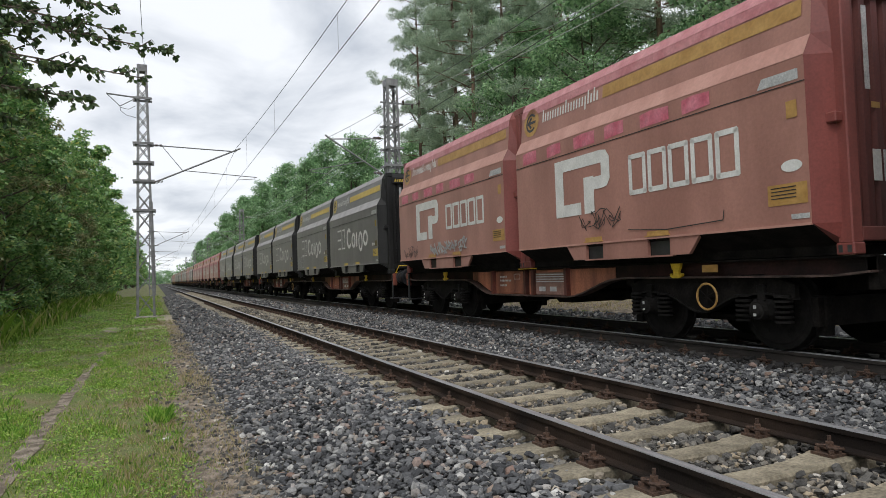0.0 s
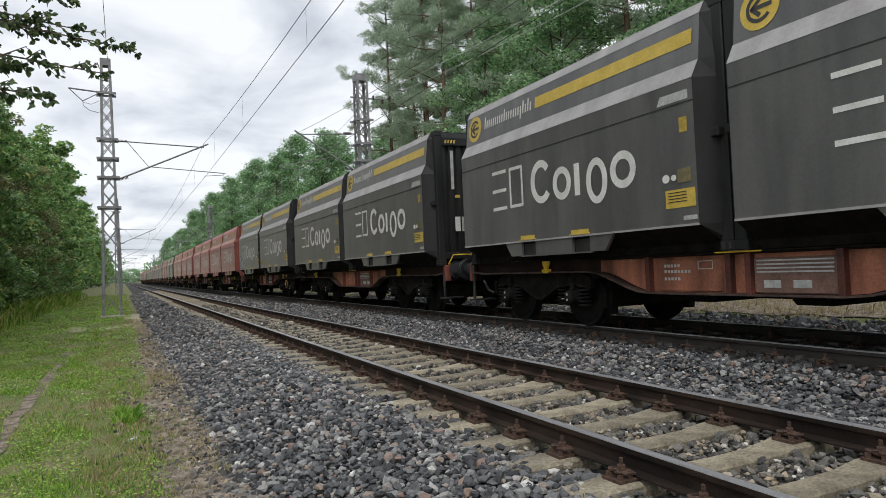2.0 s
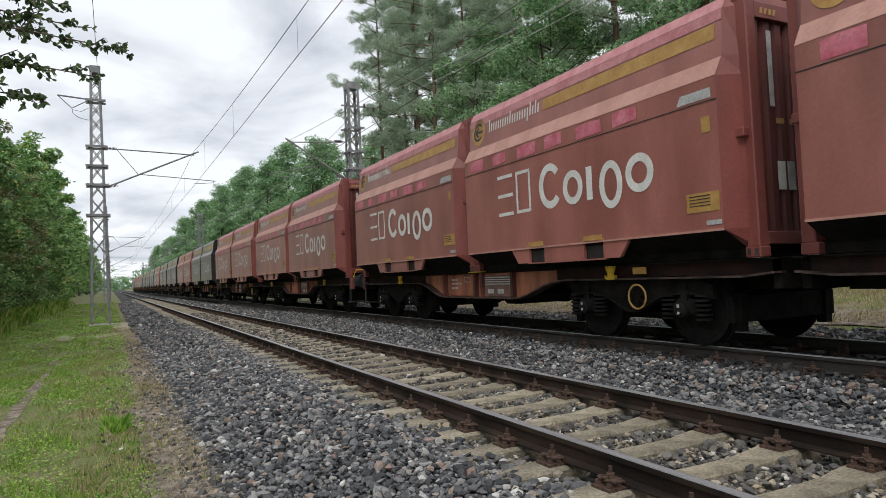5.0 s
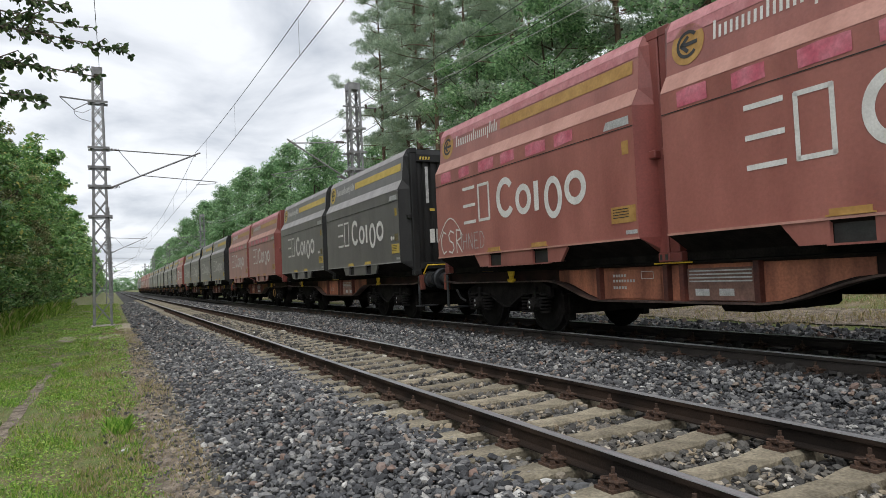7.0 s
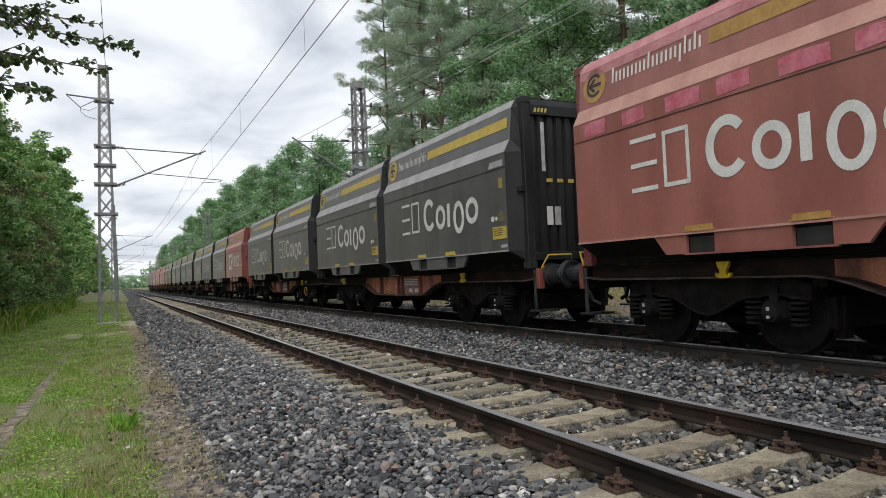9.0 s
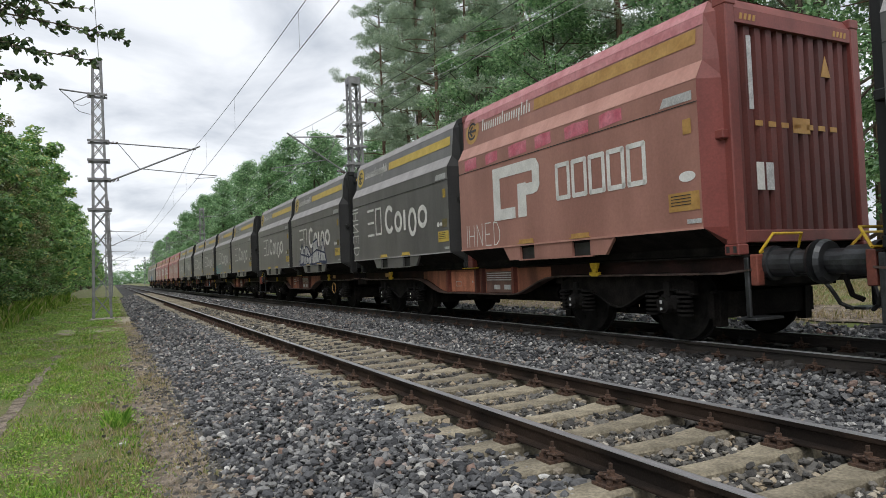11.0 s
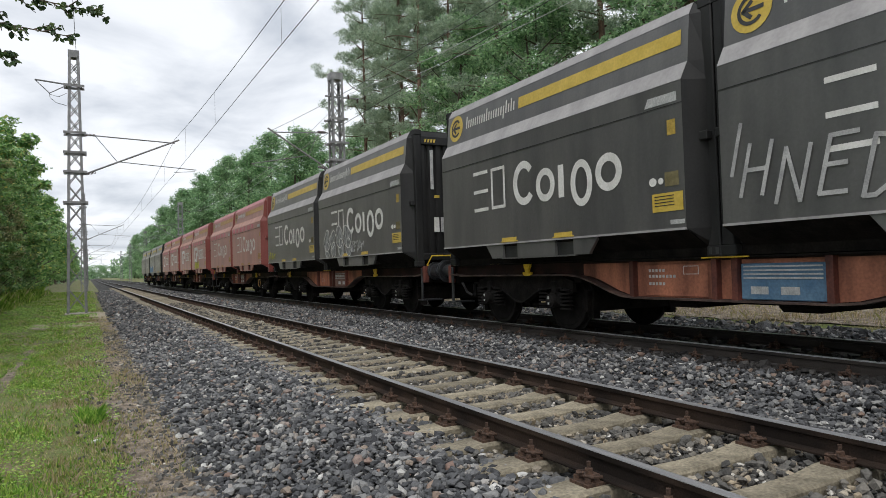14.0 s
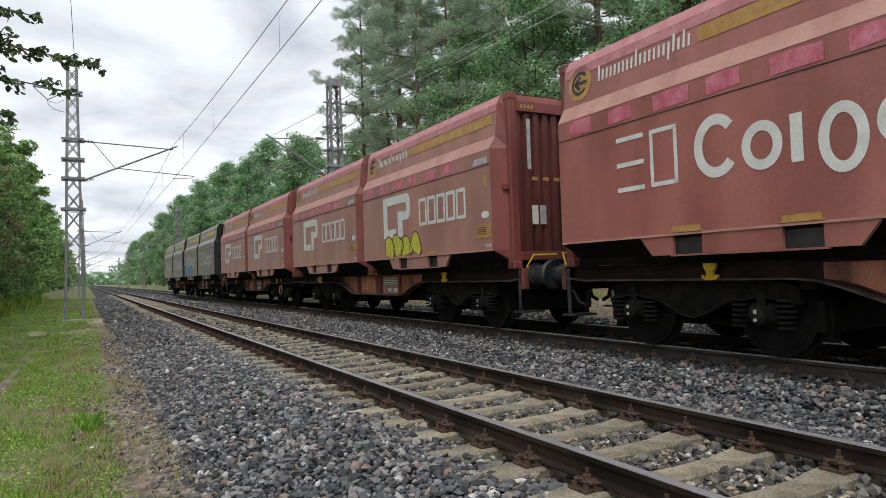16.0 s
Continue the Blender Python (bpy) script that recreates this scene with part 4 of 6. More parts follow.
def graffiti(con, kind):
    if kind == "ihned_white":
        spray("graffiti", letters("IHNED", 0.08, 0.40, 0.46), 0.05, M["chalk"], con, "white sprayed capitals")
    elif kind == "ihned_line":
        spray("graffiti", letters("IHNED", 0.18, 0.36, 0.38), 0.018, M["white"], con, "thin white sprayed capitals")
    elif kind == "ihned_up":
        spray("graffiti", [[(0.42 - (z - 0.36) * 0.9, 1.72 - (a - 0.0) * 0.9) for a, z in line] for line in letters("IHNED", 0.0, 0.36, 0.45)], 0.030, M["white"], con, "white sprayed capitals running down")
    elif kind == "ihned_grey":
        lines = [[(a + 0.25 * (z - 0.5), z + drop) for a, z in line] for ch, x, drop in (("I", 0.05, 0.34), ("H", 0.24, 0.12), ("N", 0.62, 0.02), ("E", 1.04, 0.06), ("D", 1.42, 0.0)) for line in letters(ch, x, 0.46, 0.5)]
        spray("graffiti", lines, 0.042, M["silver"], con, "faded grey sprayed capitals leaning forward")
    elif kind == "ihned_faint":
        lines = [[(a, z + drop) for a, z in line] for ch, x, drop in (("I", 0.02, 0.22), ("H", 0.15, 0.12), ("N", 0.33, 0.0), ("E", 0.58, 0.05), ("D", 0.86, -0.06)) for line in letters(ch, x, 0.50, 0.36)]
        spray("graffiti", lines, 0.036, M["faint"], con, "faint grey sprayed capitals")
    elif kind == "csr":
        spray("graffiti", letters("CSR", 0.18, 0.38, 0.42), 0.03, M["white"], con, "white outlined sprayed capitals")
        spray("graffiti_arc", [[(0.05 + i * 0.11, 0.62 + 0.42 * math.sin(i * 0.33)) for i in range(10)]], 0.02, M["white"], con, "thin white sprayed arc")
        spray("graffiti", letters("IHNED", 0.95, 0.42, 0.28), 0.016, M["chalk"], con, "thin grey sprayed capitals")
    elif kind == "teal":
        spray("graffiti", letters("IHNED. DAS. CSR", 0.20, 0.46, 0.21), 0.022, M["teal"], con, "teal sprayed capitals")
        loop = [(0.12 + 0.1 * math.cos(t), 0.56 + 0.19 * math.sin(t)) for t in np.linspace(1.6, 4.7, 9)] + [(2.0 + 0.1 * math.cos(t), 0.62 + 0.20 * math.sin(t)) for t in np.linspace(-1.6, 1.6, 9)]
        spray("graffiti_loop", [loop + loop[:1], [(0.1, 0.36), (0.6, 0.35), (0.5, 0.40)], [(0.6, 0.35), (0.48, 0.32)]], 0.024, M["teal"], con, "teal sprayed loop and arrow")
    elif kind == "wings":
        fill = [[(0.75, 0.30), (1.15, 0.88), (1.35, 0.62), (1.30, 0.36)], blob(1.75, 0.42, 0.36, 3), [(2.2, 0.30), (2.35, 0.86), (2.75, 0.92), (2.95, 0.34)], [(3.0, 0.36), (3.3, 0.9), (3.62, 0.34)], [(0.85, 0.31), (3.6, 0.31), (3.45, 0.56), (2.7, 0.66), (1.9, 0.5), (1.05, 0.6)]]
        fill = [[(0.95 + (a - 0.75) * 1.15, max(0.325, 0.33 + (z - 0.30) * 1.25)) for a, z in p] for p in fill]
        upright_poly("graffiti", fill, M["chalk"], con, "large silver sprayed lettering with navy outlines", lift=0.010, step=0.0004)
        spray("graffiti_outline", [p + p[:1] for p in fill] + [ring_line(2.1, 0.52, 0.16)], 0.05, M["navy"], con, "navy sprayed outline")
    elif kind in ("bubbles", "bobo", "greybubbles"):
        first = 1.5 if kind == "bobo" else 0.55
        fill = [blob(first + i * 0.42, 0.52 + 0.05 * math.sin(i * 2.1), 0.25, i + 7) for i in range(4)]
        if kind == "bubbles":
            fill = [blob(0.06 + a * 1.28, 0.36 + (z - 0.36) * 1.12, r * 1.3, i + 3) for i, (a, z, r) in enumerate(((0.24, 0.80, 0.17), (0.74, 1.0, 0.20), (1.12, 0.84, 0.20), (0.44, 0.50, 0.21), (1.10, 0.50, 0.19), (0.78, 0.58, 0.24)))]
        if kind == "greybubbles":
            fill = [blob(a, z, r, i + 5) for i, (a, z, r) in enumerate(((0.72, 0.78, 0.25), (1.2, 0.80, 0.22), (1.72, 0.84, 0.27), (2.3, 0.82, 0.28), (0.75, 0.53, 0.2), (1.25, 0.52, 0.18), (1.85, 0.55, 0.21), (2.4, 0.55, 0.2)))]
        m = {"bubbles": M["chalk"], "bobo": M["lime"], "greybubbles": M["haze"]}[kind]
        upright_poly("graffiti", fill, m, con, {"bobo": "yellow bubble graffiti with dark outline"}.get(kind, "pale bubble graffiti"), lift=0.010, step=0.0004)
        spray("graffiti_outline", [p + p[:1] for p in fill], 0.022, M["white"] if kind == "greybubbles" else M["ink"], con, "sprayed outline")
        if kind != "bobo":
            squiggle(con, 2.5, 0.45, M["chalk"], 5)
    elif kind == "limetag":
        squiggle(con, 0.15, 0.45, M["lime"], 2)
    elif kind == "scribble":
        squiggle(con, 1.9, 0.55, M["ink"], 3, 0.012)
        spray("graffiti", [[(2.9, 0.45), (3.6, 0.40), (4.5, 0.44), (4.52, 0.55)]], 0.012, M["ink"], con, "thin black sprayed line")
    elif kind == "greytag":
        squiggle(con, 2.15, 0.42, M["silver"], 9, 0.032)
        squiggle(con, 3.1, 0.46, M["silver"], 12, 0.028)
        squiggle(con, 0.4, 0.40, M["ink"], 3, 0.012)
    elif kind == "bluepatch":
        upright_poly("graffiti", [[(0.1, 0.36), (3.6, 0.36), (3.9, 0.7), (3.2, 1.0), (1.6, 0.85), (0.1, 1.05)]], M["blue"], con, "pale blue sprayed panel", lift=0.010)


def ring_line(cx, cz, r, k=14):
    return [(cx + r * math.cos(i * math.tau / k), cz + r * math.sin(i * math.tau / k)) for i in range(k + 1)]


def squiggle(con, a, z, material, seed, w=0.02):
    rr = random.Random(seed)
    lines = []
    for j in range(5):
        x, p = a + j * 0.19, []
        for i in range(8):
            p.append((x + rr.uniform(-0.10, 0.18), z + rr.uniform(-0.06, 0.24)))
        sm = []
        for i in range(len(p) - 1):
            sm += [p[i], ((p[i][0] + p[i + 1][0]) / 2 + rr.uniform(-0.03, 0.03), (p[i][1] + p[i + 1][1]) / 2 + rr.uniform(-0.03, 0.03))]
        lines.append(sm)
    spray("graffiti", lines, w, material, con, "illegible sprayed scrawl")


# ---- wagons ----
AXLES, WHEEL_R = (-0.9, 0.9), 0.46


def wave(a0, z0, a1, z1, n=6):
    """Points of a smooth slope between two heights."""
    return [(a0 + (a1 - a0) * i / n, z0 + (z1 - z0) * (0.5 - 0.5 * math.cos(math.pi * i / n))) for i in range(n + 1)]


def build_bogie(parent, y):
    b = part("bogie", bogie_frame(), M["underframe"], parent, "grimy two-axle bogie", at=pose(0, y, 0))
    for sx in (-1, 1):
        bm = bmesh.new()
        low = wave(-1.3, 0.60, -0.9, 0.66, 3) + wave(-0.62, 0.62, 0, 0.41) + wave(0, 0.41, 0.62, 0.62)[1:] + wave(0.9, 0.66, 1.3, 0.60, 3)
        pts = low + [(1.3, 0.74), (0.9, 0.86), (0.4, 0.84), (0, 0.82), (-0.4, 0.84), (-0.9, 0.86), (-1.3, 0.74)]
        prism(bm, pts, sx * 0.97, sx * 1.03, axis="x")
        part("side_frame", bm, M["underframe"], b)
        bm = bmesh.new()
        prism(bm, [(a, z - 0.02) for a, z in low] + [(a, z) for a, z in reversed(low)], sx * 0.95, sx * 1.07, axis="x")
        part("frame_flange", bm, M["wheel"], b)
        for y0 in AXLES:
            bm = bmesh.new()
            box(bm, sx * 0.93, sx * 1.09, y0 - 0.17, y0 + 0.17, 0.36, 0.58, 0.05)
            rod(bm, (sx * 1.08, y0, 0.46), (sx * 1.15, y0, 0.46), 0.115, 16, 0.10)
            rod(bm, (sx * 1.15, y0, 0.46), (sx * 1.172, y0, 0.46), 0.085, 16, 0.06)
            box(bm, sx * 1.0, sx * 1.08, y0 - 0.05, y0 + 0.05, 0.56, 0.74, 0.01)
            part("axle_box", bm, M["wheel"], b)
            for e in (-1, 1):
                bm = bmesh.new()
                for i in range(6):
                    rod(bm, (sx * 1.04, y0 + e * 0.26, 0.33 + i * 0.055), (sx * 1.04, y0 + e * 0.26, 0.355 + i * 0.055), 0.095, 12)
                tagged(part("spring", bm, M["wheel"], b), kind="stuff")
            bm = bmesh.new()
            box(bm, sx * 1.172, sx * 1.176, y0 - 0.018, y0 + 0.018, 0.40, 0.43)
            box(bm, sx * 1.172, sx * 1.176, y0 - 0.018, y0 + 0.018, 0.48, 0.52)
            tagged(part("axle_mark", bm, M["plate"], b, "small white axle marks"), kind="stuff")
    made = []
    for y0 in AXLES:
        bm = bmesh.new()
        rod(bm, (-0.95, 0, 0), (0.95, 0, 0), 0.08, 10)
        for sx in (-1, 1):
            rod(bm, (sx * 0.70, 0, 0), (sx * 0.725, 0, 0), 0.488, 28)
            rod(bm, (sx * 0.725, 0, 0), (sx * 0.82, 0, 0), WHEEL_R, 28, WHEEL_R - 0.008)
            rod(bm, (sx * 0.82, 0, 0), (sx * 0.83, 0, 0), 0.40, 28, 0.38)
            rod(bm, (sx * 0.83, 0, 0), (sx * 0.87, 0, 0), 0.15, 16, 0.11)
            for i in range(6):
                a = i * math.tau / 6
                rod(bm, (sx * 0.826, 0.27 * math.cos(a), 0.27 * math.sin(a)), (sx * 0.835, 0.27 * math.cos(a), 0.27 * math.sin(a)), 0.03, 8)
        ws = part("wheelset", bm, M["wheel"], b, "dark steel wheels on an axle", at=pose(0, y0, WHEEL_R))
        made.append(ws)
    return made


def bogie_frame():
    bm = bmesh.new()
    box(bm, -0.95, 0.95, -0.22, 0.22, 0.50, 0.78, 0.03)
    box(bm, -0.98, 0.98, -1.1, -1.0, 0.60, 0.72)
    box(bm, -0.98, 0.98, 1.0, 1.1, 0.60, 0.72)
    rod(bm, (0, 0, 0.75), (0, 0, 0.90), 0.25, 14)
    for y in (-1.42, 1.42):
        box(bm, -0.9, 0.9, y - 0.04, y + 0.04, 0.30, 0.60)
        for sx in (-0.76, 0.76):
            prism(bm, [(y - 0.06, 0.20), (y + 0.06, 0.20), (y + 0.08, 0.62), (y - 0.08, 0.62)], sx - 0.06, sx + 0.06, axis="x")
    for sx in (-0.55, 0.55):
        box(bm, sx - 0.06, sx + 0.06, -1.05, 1.05, 0.28, 0.36)
        for y in (-0.33, 0.33):
            box(bm, sx - 0.12, sx + 0.12, y - 0.05, y + 0.05, 0.30, 0.66)
    return bm


def build_wagon(rear):
    """One half of a close-coupled container flat wagon; buffers at the -y end; the rear half carries the hand brake. Its base is the rail top."""
    w = thing("container_wagon", "grimy dark container flat wagon with rusty red underframe boxes", "railway wagon", "wagons of the train")
    top = CON_Z - Z2
    bm = bmesh.new()
    box(bm, -0.35, 0.35, -6.1, 6.1, 0.66, 0.96)
    box(bm, -1.02, 1.02, -6.2, -6.05, 0.70, top - 0.02)
    box(bm, -1.02, 1.02, 6.05, 6.15, 0.70, top - 0.02)
    for y in (-5.0, -2.6, 0.0, 2.6, 5.0):
        box(bm, -1.0, 1.0, y - 0.08, y + 0.08, 0.72, top - 0.03)
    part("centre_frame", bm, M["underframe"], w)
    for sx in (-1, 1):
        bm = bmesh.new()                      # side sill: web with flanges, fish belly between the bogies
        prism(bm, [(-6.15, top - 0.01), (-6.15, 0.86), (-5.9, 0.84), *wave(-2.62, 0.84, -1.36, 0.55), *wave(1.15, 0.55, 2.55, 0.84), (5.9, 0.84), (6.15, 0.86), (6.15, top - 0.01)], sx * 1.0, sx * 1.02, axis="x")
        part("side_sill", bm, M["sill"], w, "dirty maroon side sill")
        bm = bmesh.new()
        line = [(-6.15, 0.86), (-5.75, 0.82), *wave(-2.65, 0.82, -1.38, 0.53), *wave(1.17, 0.53, 2.6, 0.82), (5.75, 0.82), (6.15, 0.86)]
        prism(bm, line + [(a, z + 0.022) for a, z in reversed(line)], sx * 0.95, sx * 1.14, axis="x")
        part("lower_flange", bm, M["flange"], w, "worn lower flange with its lit edge painted in")
        bm = bmesh.new()
        box(bm, sx * 0.98, sx * 1.12, -6.15, 6.15, top - 0.025, top - 0.004)
        part("upper_flange", bm, M["underframe"], w)
        bm = bmesh.new()
        prism(bm, [*wave(-2.42, 0.825, -1.36, 0.556), *wave(1.15, 0.556, 2.32, 0.825), (2.32, 0.985), (-2.42, 0.985)], sx * 1.02, sx * 1.03, axis="x")
        part("belly_plate", bm, M["belly"], w, "rust-streaked brown-red belly plate")
        panel, crate, ribs = ((-1.24, -0.30), (0.14, 1.08), (-1.42, -0.16, 0.10, 1.13)) if rear else ((-0.06, 0.96), (-1.40, -0.46), (-1.43, -0.36, -0.14, 1.03))
        bm = bmesh.new()
        box(bm, sx * 1.03, sx * 1.045, *panel, 0.57, 0.95, 0.006)
        p = part("side_panel", bm, M["belly"], w, "brown-red panel with worn white markings")
        bm = bmesh.new()
        for z, a0, a1 in ((0.86, 0.06, 0.34), (0.79, 0.06, 0.50), (0.70, 0.06, 0.36)) if rear else ((0.74, 0.12, 0.20),):
            for i in range(int((a1 - a0) / 0.055)):
                box(bm, sx * 1.045, sx * 1.0475, panel[0] + a0 + i * 0.055, panel[0] + a0 + i * 0.055 + 0.036, z, z + 0.036)
        tagged(part("marking", bm, M["plate"], p, "worn white markings"), kind="stuff")
        bm = bmesh.new()
        for q in ((0.60, 0.82, 0.83, 0.838), (0.60, 0.82, 0.922, 0.93), (0.60, 0.608, 0.83, 0.93), (0.812, 0.82, 0.83, 0.93)):
            box(bm, sx * 1.045, sx * 1.0475, panel[0] + q[0], panel[0] + q[1], q[2] - (0 if rear else 0.16), q[3] - (0 if rear else 0.16))
        part("framed_marking", bm, M["plate"], p)
        bm = bmesh.new()
        box(bm, sx * 1.03, sx * 1.06, *crate, 0.56, 0.94, 0.01)
        p = part("equipment_box", bm, M["boxpaint"], w, "brownish ribbed equipment box")
        for i in range(4):
            bm = bmesh.new()
            box(bm, sx * 1.06, sx * 1.068, crate[0] + 0.04, crate[1] - 0.04, 0.78 + i * 0.04, 0.796 + i * 0.04)
            part("rib", bm, M["plate"], p, "pale raised rib")
        for a in (0.12, 0.46):
            bm = bmesh.new()
            box(bm, sx * 1.06, sx * 1.064, crate[0] + a, crate[0] + a + 0.2, 0.62, 0.70)
            part("data_plate", bm, M["plate"], p)
        for y in ribs:
            bm = bmesh.new()
            box(bm, sx * 1.02, sx * 1.11, y - 0.035, y + 0.035, 0.55, top - 0.03)
            part("stiffener", bm, M["redframe"], w)
        bm = bmesh.new()
        box(bm, sx * 1.12, sx * 1.14, -0.30, 0.30, top - 0.022, top - 0.006)
        part("edge_strip", bm, M["hookyellow"], w, "yellow edge strip")
        bm = bmesh.new()
        box(bm, sx * 1.125, sx * 1.14, 4.10, 4.34, 0.89, 0.98, 0.004)
        part("label_holder", bm, M["dullyellow"], w, "dull yellow label holder")
        hooks, inner = ((-3.62, 3.68), 3.97) if rear else ((-3.62, 3.98), 3.66)
        for y in hooks:
            bm = bmesh.new()
            half = [(0.0, 1.01), (0.085, 1.01), (0.07, 0.955), (0.043, 0.915), (0.043, 0.875), (0.068, 0.86), (0.085, 0.885), (0.106, 0.88), (0.10, 0.845), (0.06, 0.825), (0.0, 0.825)]
            prism(bm, [(y + a, z) for a, z in half] + [(y - a, z) for a, z in reversed(half[1:-1])], sx * 1.12, sx * 1.16, axis="x")
            part("rope_hook", bm, M["hookyellow"], w, "yellow rope hook")
        if rear:
            bm = bmesh.new()
            hub = 4.15
            loops = []
            for i in range(20):
                a = i * math.tau / 20
                loops.append([bm.verts.new((sx * 1.13 + 0.013 * math.sin(b), hub + (0.155 + 0.013 * math.cos(b)) * math.cos(a), 0.60 + (0.155 + 0.013 * math.cos(b)) * math.sin(a))) for b in (0, 1.257, 2.513, 3.77, 5.027)])
            for q, r in zip(loops, loops[1:] + loops[:1]):
                for i in range(5):
                    bm.faces.new((q[i], q[(i + 1) % 5], r[(i + 1) % 5], r[i]))
            part("brake_wheel", bm, M["dullyellow"], w, "dull yellow hand brake wheel")
            bm = bmesh.new()
            rod(bm, (sx * 1.0, hub, 0.60), (sx * 1.13, hub, 0.60), 0.02, 8)
            for a in (0.4, 1.45, 2.5):
                rod(bm, (sx * 1.13, hub - 0.15 * math.cos(a), 0.60 - 0.15 * math.sin(a)), (sx * 1.13, hub + 0.15 * math.cos(a), 0.60 + 0.15 * math.sin(a)), 0.007, 5)
            part("brake_spokes", bm, M["underframe"], w)
        for y in (-5.95, -0.06, 0.06, 5.95):
            bm = bmesh.new()
            box(bm, sx * 1.08, sx * 1.14, y - 0.05, y + 0.05, top - 0.004, top + 0.05)
            part("container_pin", bm, M["plate"], w)
        # end step and post
        bm = bmesh.new()
        box(bm, sx * 1.09, sx * 1.13, -6.11, -6.05, 0.36, 1.0, 0.01)
        part("step_post", bm, M["buffer"], w, "grey step post")
        bm = bmesh.new()
        box(bm, sx * 0.72, sx * 1.16, -6.2, -5.95, 0.33, 0.36, 0.006)
        part("step", bm, M["buffer"], w)
        bm = bmesh.new()
        box(bm, sx * 1.02, sx * 1.13, -6.22, -6.13, 0.70, top, 0.01)
        part("end_bracket", bm, M["redframe"], w, "red end bracket")
        # buffer
        bm = bmesh.new()
        rod(bm, (sx * 0.875, -6.2, 0.93), (sx * 0.875, -6.50, 0.93), 0.150, 18)
        rod(bm, (sx * 0.875, -6.2, 0.93), (sx * 0.875, -6.26, 0.93), 0.185, 18)
        rod(bm, (sx * 0.875, -6.50, 0.93), (sx * 0.875, -6.70, 0.93), 0.125, 18)
        rod(bm, (sx * 0.875, -6.70, 0.93), (sx * 0.875, -6.745, 0.93), 0.20, 20, 0.225)
        part("buffer", bm, M["buffer"], w, "greasy steel buffer")
        # grab rail
        bm = bmesh.new()
        path_rod(bm, [(sx * 1.05, -6.2, 1.05), (sx * 1.0, -6.33, 1.24), (sx * 0.55, -6.33, 1.24), (sx * 0.45, -6.2, 1.05), (sx * 1.05, -6.2, 1.05)], 0.016, 6)
        part("grab_rail", bm, M["hookyellow"], w, "yellow grab rail")
        # air hose
        bm = bmesh.new()
        path_rod(bm, [(sx * 0.4, -6.2, 0.8), (sx * 0.4, -6.4, 0.78), (sx * 0.38, -6.52, 0.62), (sx * 0.34, -6.58, 0.48), (sx * 0.28, -6.68, 0.42)], 0.024, 6)
        part("air_hose", bm, M["ink"], w)
    bm = bmesh.new()                          # screw coupling
    rod(bm, (0, -6.2, 0.9), (0, -6.5, 0.9), 0.05, 8)
    path_rod(bm, [(0.06, -6.45, 0.9), (0.06, -6.75, 0.74), (-0.06, -6.75, 0.74), (-0.06, -6.45, 0.9)], 0.025, 6)
    path_rod(bm, [(0, -6.4, 0.85), (0, -6.5, 0.55), (0, -6.62, 0.5)], 0.03, 6)
    part("screw_coupling", bm, M["underframe"], w)
    bm = bmesh.new()
    box(bm, -0.2, 0.2, 6.1, 6.42, 0.72, 0.9)
    part("short_coupling", bm, M["underframe"], w)
    bm = bmesh.new()
    rod(bm, (-0.45, -2.0, 0.55), (-0.45, 0.6, 0.55), 0.16, 14)
    part("air_tank", bm, M["underframe"], w)
    for y in (-0.9, 0.6):
        bm = bmesh.new()
        box(bm, -0.8, 0.8, y - 0.25, y + 0.25, 0.42, 0.62, 0.05)
        part("brake_gear", bm, M["underframe"], w)
    ws = build_bogie(w, -3.97) + build_bogie(w, inner)
    return w, ws


TRAIN = {-2: "rroo", -1: "bbbb", 0: "bbbb", 1: "rrrr", 2: "rrrr", 3: "bbrr", 4: "bbbb", 5: "obbb", 6: "bbbb", 7: "bbrr", 8: "oooo", 9: "bbbb"}
TAGS = {(-2, 2): "scribble", (-2, 3): "greytag", (-1, 1): "ihned_white", (0, 2): "limetag", (0, 3): "bubbles", (2, 1): "ihned_faint", (2, 3): "csr", (5, 0): "ihned_line",
        (5, 1): "ihned_up", (5, 2): "wings", (6, 1): "teal", (6, 2): "ihned_grey", (7, 0): "greybubbles", (7, 1): "limetag", (8, 0): "bobo", (9, 1): "bluepatch", (4, 2): "", (3, 0): ""}
# slack in the couplings: how far each half wagon runs ahead of the even spacing
SLACK = {(-1, 0): 0.05, (-1, 1): -0.05, (0, 1): -0.22, (1, 0): -0.07, (1, 1): 0.10, (2, 0): 0.19, (2, 1): 0.18, (3, 0): 0.135, (3, 1): 0.02, (4, 0): 0.07, (4, 1): 0.04,
         (5, 1): -0.13, (6, 0): -0.04, (6, 1): -0.10, (7, 0): -0.045, (7, 1): -0.12, (8, 0): 0.02}
MOVING, WHEELS = [], []          # things with their place on the train; wheelsets with their sense of turn


